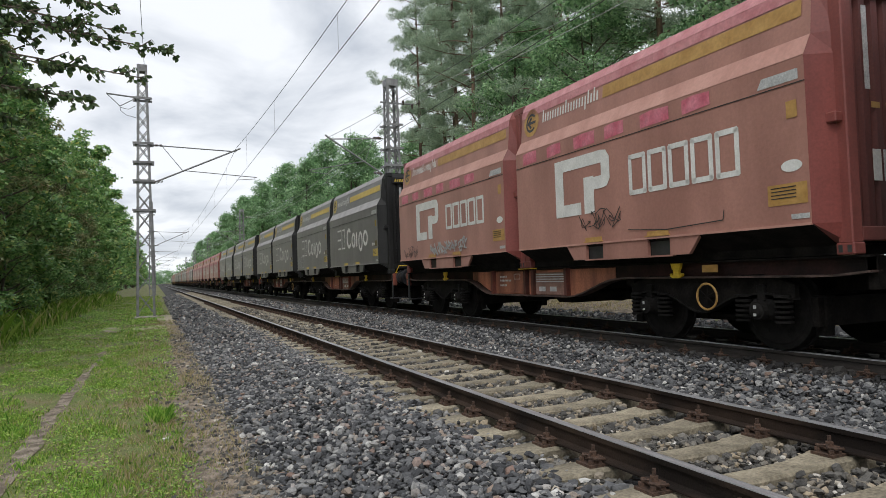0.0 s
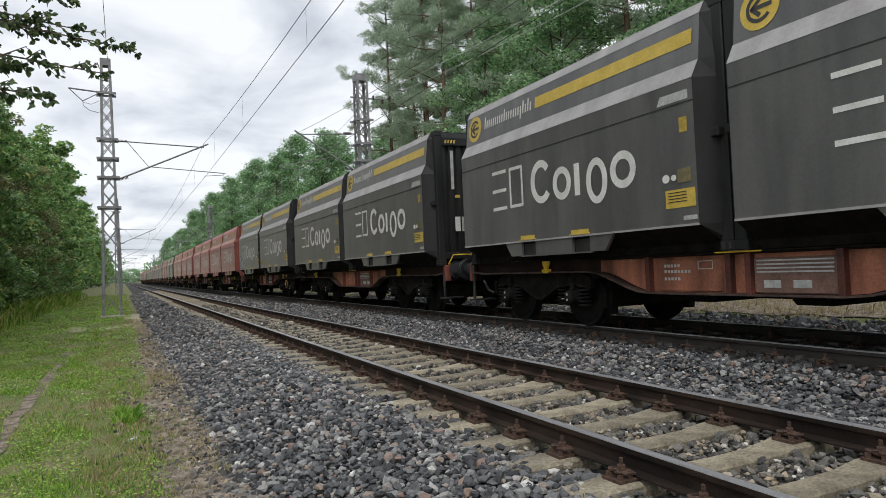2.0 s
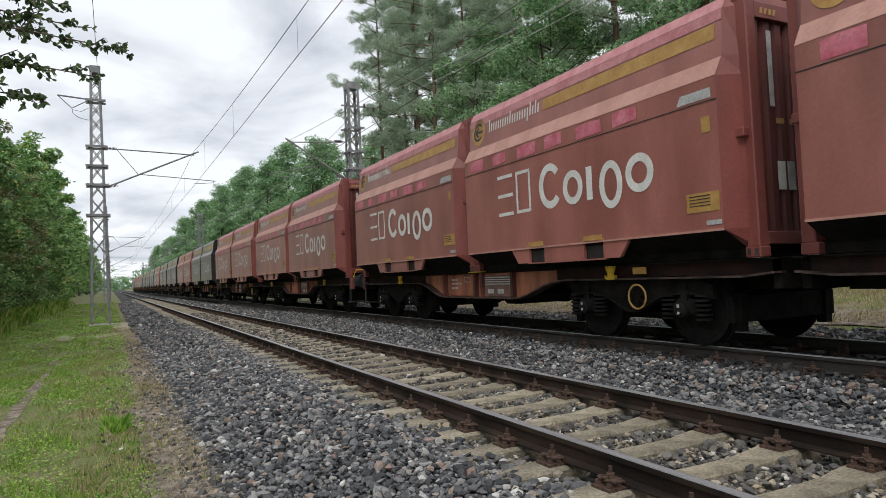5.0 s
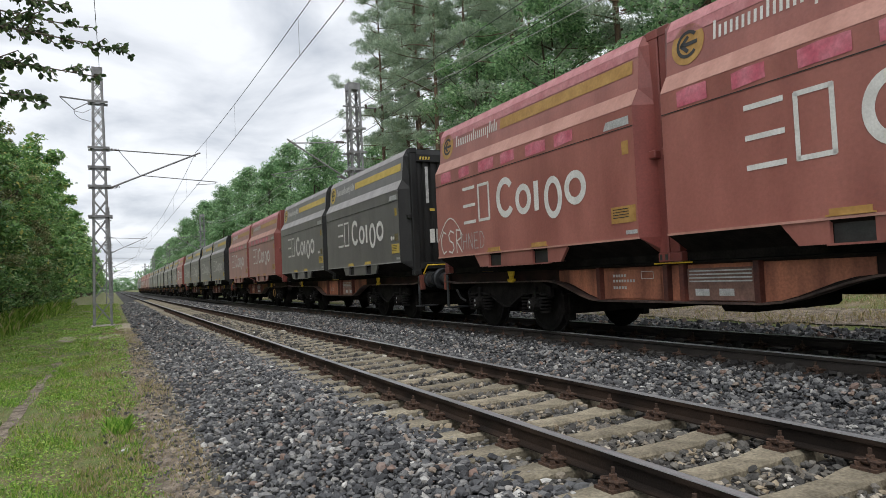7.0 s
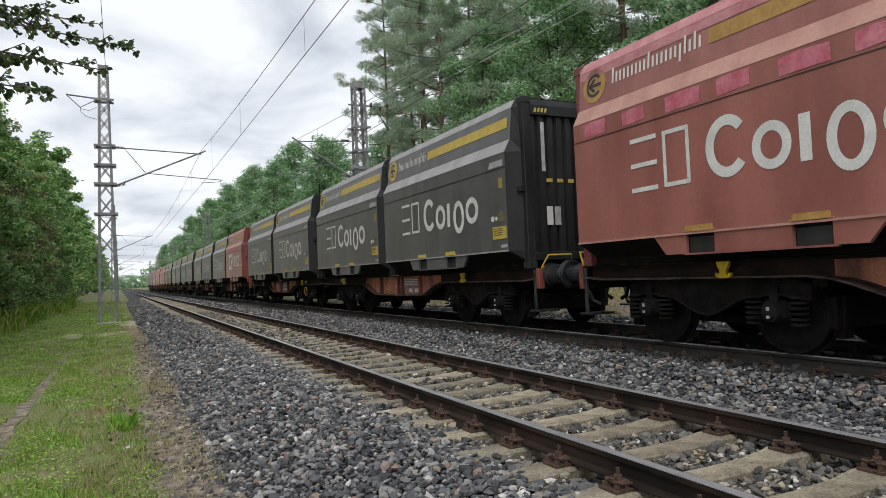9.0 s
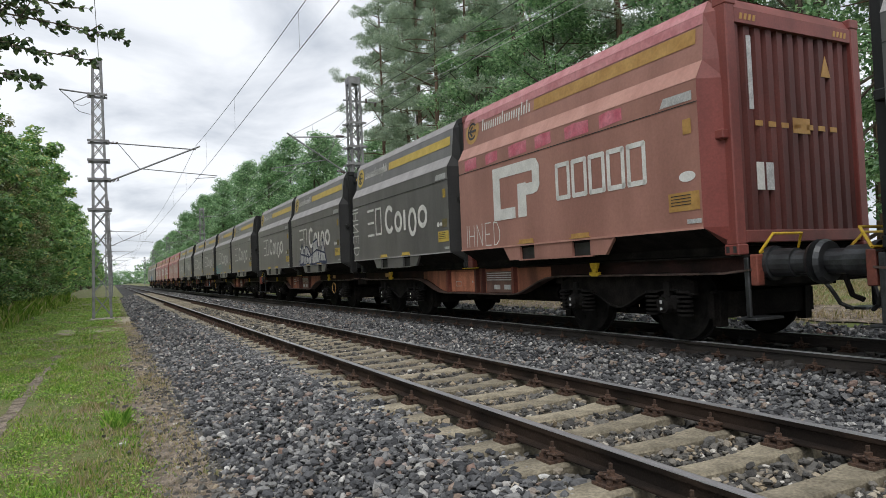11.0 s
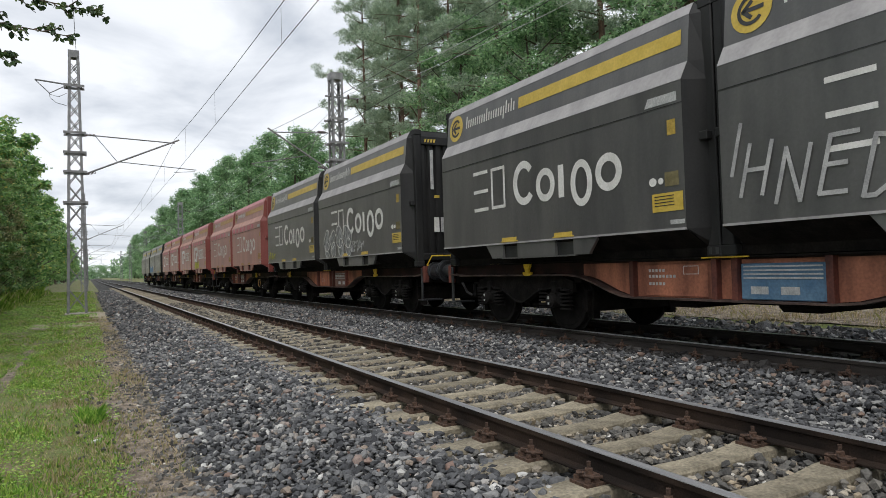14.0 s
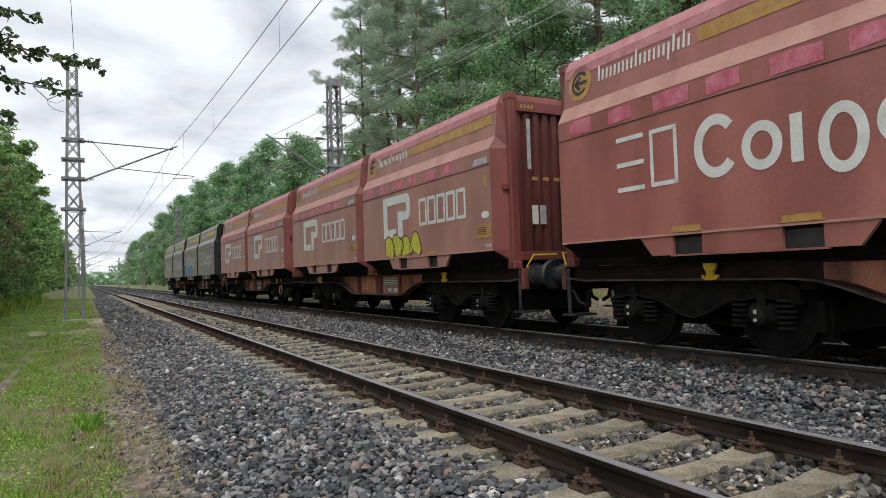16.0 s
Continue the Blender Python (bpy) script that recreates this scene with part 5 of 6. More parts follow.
def build_train():
    master = {"b": build_container("black"), "r": build_container("red"), "o": build_container("old")}
    halves = [build_wagon(j)[0] for j in (0, 1)]
    used = set()
    for k, colours in TRAIN.items():
        for i, ch in enumerate(colours):
            along = k * PERIOD + OFFS[i] + PANEL / 2 - SLACK.get((k, i // 2), 0)
            m = pose(D, front_at(0) + along, CON_Z)
            if ch in used:
                con = copy_thing(master[ch], m)
            else:
                con = master[ch]
                used.add(ch)
                con.matrix_basis = m
            MOVING.append((con, along, CON_Z, 0))
        for j in (0, 1):
            along = k * PERIOD + OFFS[2 * j] + PANEL + GAP / 2 - SLACK.get((k, j), 0)
            m = pose(D, front_at(0) + along, Z2, 0, 0, 180 * j)
            if j in used:
                wag = copy_thing(halves[j], m)
            else:
                wag = halves[j]
                used.add(j)
                wag.matrix_basis = m
            if (k, j) == (6, 1):
                for o in wag.children:
                    if o.name.startswith("equipment_box"):
                        o.data = o.data.copy()
                        o.data.materials[0] = M["boxblue"]
                        tagged(o, "faded blue equipment box")
            MOVING.append((wag, along, Z2, 180 * j))
            for o in wag.children_recursive:
                if o.name.startswith("wheelset"):
                    WHEELS.append((o, -1 if j else 1))
    cons = [q[0] for q in MOVING if q[0].name.startswith("freight_container")]
    for n, (k, colours) in enumerate(TRAIN.items()):
        for i in range(4):
            if TAGS.get((k, i)):
                graffiti(cons[n * 4 + i], TAGS[(k, i)])
                tagged(cons[n * 4 + i], {"b": "dark grey", "r": "faded red", "o": "brick brown"}[colours[i]] + " bulk container sprayed with graffiti on its side")


build_train()

# ---- overhead line ----


def lattice_mast(x, y, z0, z1, base, top, face, collars):
    """A tapered four-legged lattice mast of steel angles on a concrete block. face: +1 carries its arm towards +x."""
    m = thing("catenary_mast", "grey steel lattice mast of the overhead line on a concrete block", "mast", "masts along the line")
    m.location = (x, y, z0)
    h = z1 - z0
    wide = lambda z: (base + (top - base) * z / h) / 2
    for sx in (-1, 1):
        for sy in (-1, 1):
            bm = bmesh.new()
            w0, w1 = wide(0), wide(h)
            for a, b in ((0.10, 0.014), (0.014, 0.10)):
                lo = [(sx * w0 - (sx * a if i in (1, 2) else 0), sy * w0 - (sy * b if i in (2, 3) else 0), 0) for i in range(4)]
                hi = [(sx * w1 - (sx * a if i in (1, 2) else 0), sy * w1 - (sy * b if i in (2, 3) else 0), h) for i in range(4)]
                r0, r1 = [bm.verts.new(v) for v in lo], [bm.verts.new(v) for v in hi]
                for i in range(4):
                    bm.faces.new((r0[i], r0[(i + 1) % 4], r1[(i + 1) % 4], r1[i]))
                bm.faces.new(r0)
                bm.faces.new(r1)
            part("leg", bm, M["steel"], m)
    zz, up = [0.12], 0.12
    while up < h - 0.6:
        up += wide(up) * 2 * 1.3
        zz.append(min(up, h - 0.3))
    for sx, sy in ((1, 0), (-1, 0), (0, 1), (0, -1)):
        bm = bmesh.new()
        for i, (a, b) in enumerate(zip(zz, zz[1:])):
            wa, wb = wide(a) - 0.01, wide(b) - 0.01
            for s in (-1, 1):
                p = (sx * wa, s * wa, a) if sx else (s * wa, sy * wa, a)
                q = (sx * wb, -s * wb, b) if sx else (-s * wb, sy * wb, b)
                rod(bm, p, q, 0.025, 4)
        tagged(part("bracing", bm, M["steel"], m), kind="stuff")
    bm = bmesh.new()
    w1 = wide(h) + 0.01
    box(bm, -w1, w1, -w1, w1, h - 0.32, h)
    part("head_plate", bm, M["steel"], m)
    for z in collars:
        bm = bmesh.new()
        w = wide(z - z0) + 0.05
        for s in (-1, 1):
            box(bm, -w - 0.12, w + 0.12, s * w - 0.03, s * w + 0.03, z - z0 - 0.05, z - z0 + 0.05)
            box(bm, s * w - 0.03, s * w + 0.03, -w, w, z - z0 - 0.04, z - z0 + 0.04)
        part("collar", bm, M["steel"], m)
    bm = bmesh.new()
    box(bm, -base * 0.62, base * 0.62, -base * 0.62, base * 0.62, -0.6, 0.05, 0.03)
    part("foundation", bm, M["concrete"], m, "pale concrete foundation block")
    return m, wide


def cantilever(m, reach, zt, zb, tip, wire_z, face, root):
    """Hinged tube arm: top tube, diagonal strut, steady tube with its drop arm, insulators. Lengths in the mast's space."""
    f = face
    bm = bmesh.new()
    rod(bm, (f * root, 0, zt), (f * (tip + 0.05), 0, zt - 0.15), 0.028, 8)
    part("top_tube", bm, M["steel"], m)
    bm = bmesh.new()
    rod(bm, (f * root, 0, zb), (f * (tip + 0.25), 0, zt + 0.02), 0.038, 8)
    part("strut_tube", bm, M["steel"], m)
    k = 0.36
    mid = (f * (root + (tip - root) * k), 0, zb + (zt - zb) * k)
    bm = bmesh.new()
    rod(bm, (f * (root + 0.5), 0, zt - 0.05), mid, 0.016, 6)
    part("stay", bm, M["steel"], m)
    bm = bmesh.new()
    rod(bm, mid, (f * (tip + 1.0), 0, wire_z + 0.16), 0.02, 8)
    rod(bm, (f * (tip + 0.9), 0, wire_z + 0.16), (f * (tip + 0.9), 0, wire_z + 0.06), 0.012, 6)
    rod(bm, (f * (tip + 0.9), 0, wire_z + 0.08), (f * tip, 0, wire_z + 0.01), 0.015, 6)
    part("steady_arm", bm, M["steel"], m)
    for z, s in ((zt, 0), (zb, 0.25)):
        bm = bmesh.new()
        for i in range(7):
            a = root + 0.12 + i * 0.055
            rod(bm, (f * a, 0, z + s * (a - root)), (f * (a + 0.03), 0, z + s * (a + 0.03 - root)), 0.06, 10)
        tagged(part("insulator", bm, M["insul"], m), kind="stuff")


def build_masts():
    for y in (-23, 33.5, 90, 146, 202, 258):
        m, wide = lattice_mast(-3.95, y, -0.42, 11.3, 0.80, 0.42, 1, (9.7, 7.6, 6.72, 5.86, 4.5))
        cantilever(m, 4, 8.0, 6.2, 4.1, 6.45, 1, 0.32)
        bm = bmesh.new()                      # bracket for the feeder on the field side
        rod(bm, (-0.3, 0, 10.2), (-1.5, 0, 10.3), 0.035, 6)
        rod(bm, (-1.48, 0, 10.28), (-0.95, 0, 9.75), 0.02, 6)
        rod(bm, (-0.3, 0, 10.15), (-0.95, 0, 9.75), 0.02, 6)
        part("side_bracket", bm, M["steel"], m)
        bm = bmesh.new()
        path_rod(bm, [(-0.95, 0, 9.75), (-0.93, 0, 9.55), (-0.7, 0, 9.35), (-0.3, 0, 9.25)], 0.012, 5)
        path_rod(bm, [(-0.95, 0, 9.7), (-0.6, 0, 9.62), (-0.3, 0, 9.8)], 0.010, 5)
        part("jumper", bm, M["wire"], m)
    for y in (-27, 29.0, 88.0, 146, 202, 258):
        m, wide = lattice_mast(6.68, y, -0.42, 10.25, 0.70, 0.54, -1, (8.1, 7.0, 6.2))
        cantilever(m, 3, 7.9, 6.2, 2.9, 6.15, -1, 0.42)
        bm = bmesh.new()
        rod(bm, (-0.5, 0, 9.6), (1.15, 0, 9.6), 0.04, 6)
        part("cross_arm", bm, M["steel"], m)
        for x, z in ((0.62, 9.77), (1.07, 9.62)):
            bm = bmesh.new()
            rod(bm, (x, 0, z - 0.02), (x, 0, z - 0.22), 0.05, 8)
            part("insulator", bm, M["insul"], m)


def wires_of(name, xs, ys, lowz, highz, wire_z, label):
    """Contact wire, carrier wire sagging from mast to mast, and the droppers between them."""
    w = thing(name, label, "overhead wire", "overhead wires")
    bm = bmesh.new()
    path_rod(bm, [(x, y, wire_z) for x, y in zip(xs, ys)], 0.0085, 6)
    part("contact_wire", bm, M["wire"], w)
    carrier = bmesh.new()
    for (xa, y0), (xb, y1) in zip(zip(xs, ys), zip(xs[1:], ys[1:])):
        pts = []
        for i in range(17):
            u = i / 16
            pts.append((xa + (xb - xa) * u, y0 + (y1 - y0) * u, lowz + (highz - lowz) * (2 * u - 1) ** 2))
        path_rod(carrier, pts, 0.0085, 5)
        for u in (0.08, 0.22, 0.36, 0.5, 0.652, 0.80, 0.93):
            y, xx = y0 + (y1 - y0) * u, xa + (xb - xa) * u
            bm = bmesh.new()
            rod(bm, (xx, y, wire_z), (xx, y, lowz + (highz - lowz) * (2 * u - 1) ** 2), 0.004, 4)
            part("dropper", bm, M["wire"], w)
    part("carrier_wire", carrier, M["wire"], w)


def build_wires():
    wires_of("overhead_line", (0.2, 0.19, -0.2, 0.2, -0.2, 0.2), (-23, 33.5, 90, 146, 202, 258), 6.76, 7.6, 5.99, "dark contact and carrier wires over the near track")
    wires_of("overhead_line", (D, D - 0.1, D + 0.2, D - 0.2, D + 0.2, D), (-27, 29, 88, 146, 202, 258), 6.15, 7.35, 5.72, "dark contact and carrier wires over the far track")
    w = thing("feeder_wire", "single dark feeder wire along the mast tops", "overhead wire", "overhead wires")
    bm = bmesh.new()
    ms = (-23, 33.5, 90, 146, 202, 258)
    for y0, y1 in zip(ms, ms[1:]):
        path_rod(bm, [(-3.85, y0 + (y1 - y0) * i / 12, 11.3 - 0.9 * (1 - (2 * i / 12 - 1) ** 2)) for i in range(13)], 0.011, 5)
    part("wire", bm, M["wire"], w)
    for x, z in ((7.3, 9.35), (7.75, 9.2)):
        w = thing("feeder_wire", "single grey feeder wire beyond the far track", "overhead wire", "overhead wires")
        bm = bmesh.new()
        ms = (-27, 29, 88, 146, 202, 258)
        for y0, y1 in zip(ms, ms[1:]):
            path_rod(bm, [(x, y0 + (y1 - y0) * i / 12, z - 1.5 * (1 - (2 * i / 12 - 1) ** 2)) for i in range(13)], 0.011, 5)
        part("wire", bm, M["plate"], w)


build_masts()
build_wires()

# ---- trees ----


def leaf_cloud(centres, radii, count, size, seed, flat=0.6, needles=False):
    """Leaves as small pointed quads in the shells of many clumps, turned mostly up and outwards; needles as thin slivers. Gives verts and faces."""
    rg = np.random.default_rng(seed)
    idx = rg.choice(len(centres), count, p=np.asarray(radii) ** 2 / (np.asarray(radii) ** 2).sum())
    c, r = np.asarray(centres)[idx], np.asarray(radii)[idx]
    d = rg.normal(size=(count, 3))
    d /= np.linalg.norm(d, axis=1, keepdims=True)
    rad = r * rg.uniform(0.25, 1.05, count) ** 0.5 * np.where(rg.uniform(0, 1, count) < 0.2, rg.uniform(1.0, 1.6, count), 1.0)
    p = c + d * rad[:, None] * np.array([1, 1, flat])
    s = (size * rg.uniform(0.55, 1.4, count))[:, None]
    if needles:
        u = rg.normal(size=(count, 3)) * 0.6 + d * 0.8 + np.array([0, 0, 0.35])
        face = rg.normal(size=(count, 3))
    else:
        u = rg.normal(size=(count, 3)) * np.array([1, 1, 0.5]) + d * 0.5 - np.array([0, 0, 0.35])
        face = np.array([0, 0, 1.0]) + d * 0.5 + rg.normal(size=(count, 3)) * 0.42
    u /= np.linalg.norm(u, axis=1, keepdims=True)
    v = np.cross(face, u)
    v /= np.linalg.norm(v, axis=1, keepdims=True) + 1e-9
    if needles:
        verts = np.stack([p - u * s * 0.6 + v * s * 0.14, p - u * s * 0.6 - v * s * 0.14, p + u * s * 0.8], 1).reshape(-1, 3)
        return verts, np.arange(count * 3).reshape(-1, 3)
    verts = np.stack([p - u * s * 0.6, p + v * s * 0.34, p + u * s * 0.7, p - v * s * 0.34], 1).reshape(-1, 3)
    return verts, np.arange(count * 4).reshape(-1, 4)


def limb(bm, p, q, r0, r1, k=6, bend=0.12, seg=4):
    p, q = Vector(p), Vector(q)
    side = (q - p).orthogonal().normalized() * (q - p).length * bend * random.uniform(-1, 1)
    pts = [p.lerp(q, i / seg) + side * math.sin(math.pi * i / seg) for i in range(seg + 1)]
    tube(bm, pts, [r0 + (r1 - r0) * i / seg for i in range(seg + 1)], k, caps=False)
    return pts


def build_broadleaf(name, h, spread, crown_from, leaves, size, material, label, seed, category="tree", puff=(0.09, 0.22)):
    """A broadleaved tree: tapered trunk, limbs reaching out, clumps of leaves on the limbs."""
    random.seed(seed)
    t = thing(name, label, category, "trees beside the line")
    bm = bmesh.new()
    limb(bm, (0, 0, -0.3), (random.uniform(-0.4, 0.4), random.uniform(-0.4, 0.4), h * 0.85), h * 0.016, 0.03, 8, 0.03, 6)
    cs, rs = [], []
    n = int(16 + h * 1.6)
    for i in range(n):
        u = i / n
        z = h * (crown_from + (0.97 - crown_from) * u)
        out = spread * (math.sin(math.pi * min(1, 0.22 + 0.78 * u)) ** 0.7) * random.uniform(0.45, 1.0)
        a = i * 2.4 + random.uniform(-0.5, 0.5)
        tip = (out * math.cos(a), out * math.sin(a), z + random.uniform(-0.2, 0.5))
        limb(bm, (0, 0, max(0.4, z - out * 0.55)), tip, 0.035 + 0.004 * h * (1 - u), 0.012, 5)
        for j in range(3):
            f = random.uniform(0.55, 1.08)
            cs.append((tip[0] * f + random.uniform(-0.5, 0.5), tip[1] * f + random.uniform(-0.5, 0.5), tip[2] + random.uniform(-0.6, 0.6)))
            rs.append(spread * random.uniform(*puff))
    part("trunk", bm, M["bark"], t, "grey-brown trunk and limbs")
    v, f = leaf_cloud(cs, rs, leaves, size, seed)
    crown = new("crown", arrays("crown", v, f, material))
    crown.parent = t
    return t


def build_pine(h, leaves, seed):
    """A tall forest pine: bare reddish trunk, irregular crown of needle tufts on level limbs."""
    random.seed(seed)
    t = thing("pine_tree", "tall pine with a bare reddish trunk and open dark crown", "tree", "trees beside the line")
    bm = bmesh.new()
    limb(bm, (0, 0, -0.3), (random.uniform(-0.5, 0.5), random.uniform(-0.5, 0.5), h * 0.97), 0.20, 0.04, 8, 0.015, 6)
    cs, rs = [], []
    for i in range(40):
        u = i / 40
        z = h * (0.30 + 0.70 * u)
        out = (0.8 + 2.6 * math.sin(math.pi * min(1, 0.25 + 0.72 * u))) * random.uniform(0.4, 1.1)
        a = i * 2.4 + random.uniform(-0.6, 0.6)
        tip = (out * math.cos(a), out * math.sin(a), z + random.uniform(-0.3, 0.6))
        limb(bm, (0, 0, z - 0.2), tip, 0.045, 0.012, 4)
        if u < 0.12 and random.random() < 0.6:
            continue
        for j in range(8):
            f = random.uniform(0.35, 1.12)
            cs.append((tip[0] * f + random.uniform(-0.35, 0.35), tip[1] * f + random.uniform(-0.35, 0.35), tip[2] + random.uniform(-0.1, 0.45)))
            rs.append(random.uniform(0.22, 0.5))
    part("trunk", bm, M["pinebark"], t, "reddish flaking trunk and limbs")
    v, f = leaf_cloud(cs, rs, leaves, 0.15, seed, 0.6, needles=True)
    crown = new("crown", arrays("crown", v, f, M["needle"]))
    crown.parent = t
    return t


def plant(first, spots, seed):
    rr = random.Random(seed)
    for i, (x, y, s) in enumerate(spots):
        m = Matrix.Translation((x, y, ground_z(x, y))) @ Matrix.Rotation(rr.uniform(0, 6.28), 4, "Z")
        if i == 0:
            first.scale = (s, s, s * rr.uniform(0.95, 1.08))
            first.matrix_basis = m @ Matrix.Diagonal((*first.scale, 1))
        else:
            keep = first.scale.copy()
            first.scale = (s, s, s * rr.uniform(0.92, 1.1))
            copy_thing(first, m)
            first.scale = keep


def spots(seed, y0, y1, step, x0, x1, s0, s1):
    rr = random.Random(seed)
    out, y = [], y0
    while y < y1:
        out.append((rr.uniform(x0, x1), y + rr.uniform(-0.3, 0.3) * step, rr.uniform(s0, s1)))
        y += step * (1 + max(0, y - 40) / 120)
    return out


def build_woods():
    # left-hand wood: tall edge trees, lower ones in front, undergrowth at the foot
    plant(build_broadleaf("birch_tree", 12.8, 3.2, 0.05, 26000, 0.15, M["leaf"], "leafy green broadleaved tree at the wood's edge", 11), spots(1, 12, 75, 4.4, -11.5, -10.3, 0.96, 1.13), 1)
    plant(build_broadleaf("birch_tree", 12.5, 3.0, 0.06, 7000, 0.27, M["leaf"], "leafy green broadleaved tree far along the wood's edge", 11), spots(9, 78, 420, 7.5, -12, -10.4, 1.25, 1.5), 9)
    plant(build_broadleaf("alder_tree", 11.5, 2.6, 0.06, 15000, 0.14, M["leaf2"], "olive green tree with browning leaves", 12), spots(2, 16, 80, 8.0, -11.0, -9.9, 0.9, 1.2), 2)
    plant(build_broadleaf("oak_tree", 14, 3.4, 0.10, 8000, 0.24, M["leaf3"], "dark green oak deeper in the wood", 13), spots(3, 12, 75, 8.0, -17, -14.5, 0.9, 1.15), 3)
    plant(build_broadleaf("shrub", 3.4, 1.8, 0.03, 6500, 0.115, M["leaf"], "dense green shrub at the foot of the wood", 14, "shrub"), spots(4, 14, 80, 3.2, -10.1, -9.1, 0.6, 1.15), 4)
    # right-hand wood: pines with broadleaved trees between and before them
    pine = build_pine(22, 30000, 21)
    plant(pine, [(14.3, 36, 1.0), (15.6, 41, 1.05), (15.2, 47, 0.98), (17.6, 47, 1.1), (19, 38, 1.0), (16.5, 30, 1.0), (14.0, 26, 0.95), (18, 24, 1.05), (15, 20, 1.0), (21, 30, 1.1), (20, 18, 1.0), (14.2, 15, 1.0),
                 (17.5, 12, 1.0), (15, 9, 1.0), (19, 7, 1.05), (22, 44, 1.1), (19.5, 53, 1.0), (17.2, 37.5, 1.02), (16.8, 43.5, 1.0), (21.5, 36, 1.1), (23, 24, 1.1)], 5)
    plant(build_broadleaf("linden_tree", 13.5, 3.6, 0.10, 24000, 0.135, M["leaf3"], "full dark green broadleaved tree before the pines", 22, puff=(0.11, 0.24)),
          [(14.3, 30.5, 1.0), (13, 22, 0.95), (14, 16.5, 1.0), (13.2, 11, 0.95), (18, 33, 1.1), (18, 15, 1.1), (13, 5, 0.9)], 6)
    plant(build_broadleaf("forest_tree", 19, 4.6, 0.06, 26000, 0.22, M["leaf3"], "tall green broadleaved tree in the far wood", 23, puff=(0.15, 0.29)),
          [(18, 74, 0.95), (21.5, 80, 1.02), (14.5, 84, 0.86), (18.5, 90, 1.05), (14.5, 98, 0.95), (20, 104, 1.15), (12.8, 112, 0.85), (17, 122, 1.1), (12.5, 132, 0.82), (16, 146, 1.0), (12, 160, 0.85), (14.5, 178, 0.95), (12, 200, 0.85), (22, 66, 0.8), (10.6, 118, 0.8), (10.0, 142, 0.8), (10.5, 96, 0.62), (13, 226, 0.9), (12, 258, 0.85), (13, 296, 0.85)], 7)
    plant(build_broadleaf("hedge_shrub", 5.0, 2.4, 0.04, 6000, 0.17, M["leaf"], "green shrub before the wood across the line", 24, "shrub"), spots(8, 16, 110, 8.0, 11, 12.5, 0.6, 1.1), 8)


build_woods()


def build_far_wood():
    """The closed wall of trees at the end of the line, kilometres of it, seen as one mass."""
    rg = np.random.default_rng(5)
    cs, rs = [], []
    for x in np.arange(-420, 420, 7.0):
        if abs(x - 1.5) < 8:
            continue
        y = 430 + rg.uniform(-15, 60)
        for k in range(5):
            cs.append((x + rg.uniform(-4, 4), y + rg.uniform(-5, 5), 2 + k * 2.6 + rg.uniform(-1, 1)))
            rs.append(rg.uniform(2.5, 4.5))
    for x in np.arange(-50, 50, 3.0):
        for k in range(5):
            cs.append((x + rg.uniform(-3, 3), 900 + rg.uniform(-9, 40), 2 + k * 3.0 + rg.uniform(-1, 1)))
            rs.append(rg.uniform(3, 5))
    for y in np.arange(200, 430, 9.0):
        for s, x in ((-1, -15), (1, 16)):
            for k in range(4):
                cs.append((x + s * rg.uniform(-3, 5), y + rg.uniform(-4, 4), 1.5 + k * 2.6))
                rs.append(rg.uniform(2.2, 3.8))
    v, f = leaf_cloud(cs, rs, 75000, 1.3, 6)
    v[:, 2] = np.maximum(v[:, 2], -0.5)
    tagged(new("far_wood", arrays("far_wood", v, f, M["leaf3"])), "distant green wood closing the line's view", "wood", kind="stuff")


build_far_wood()


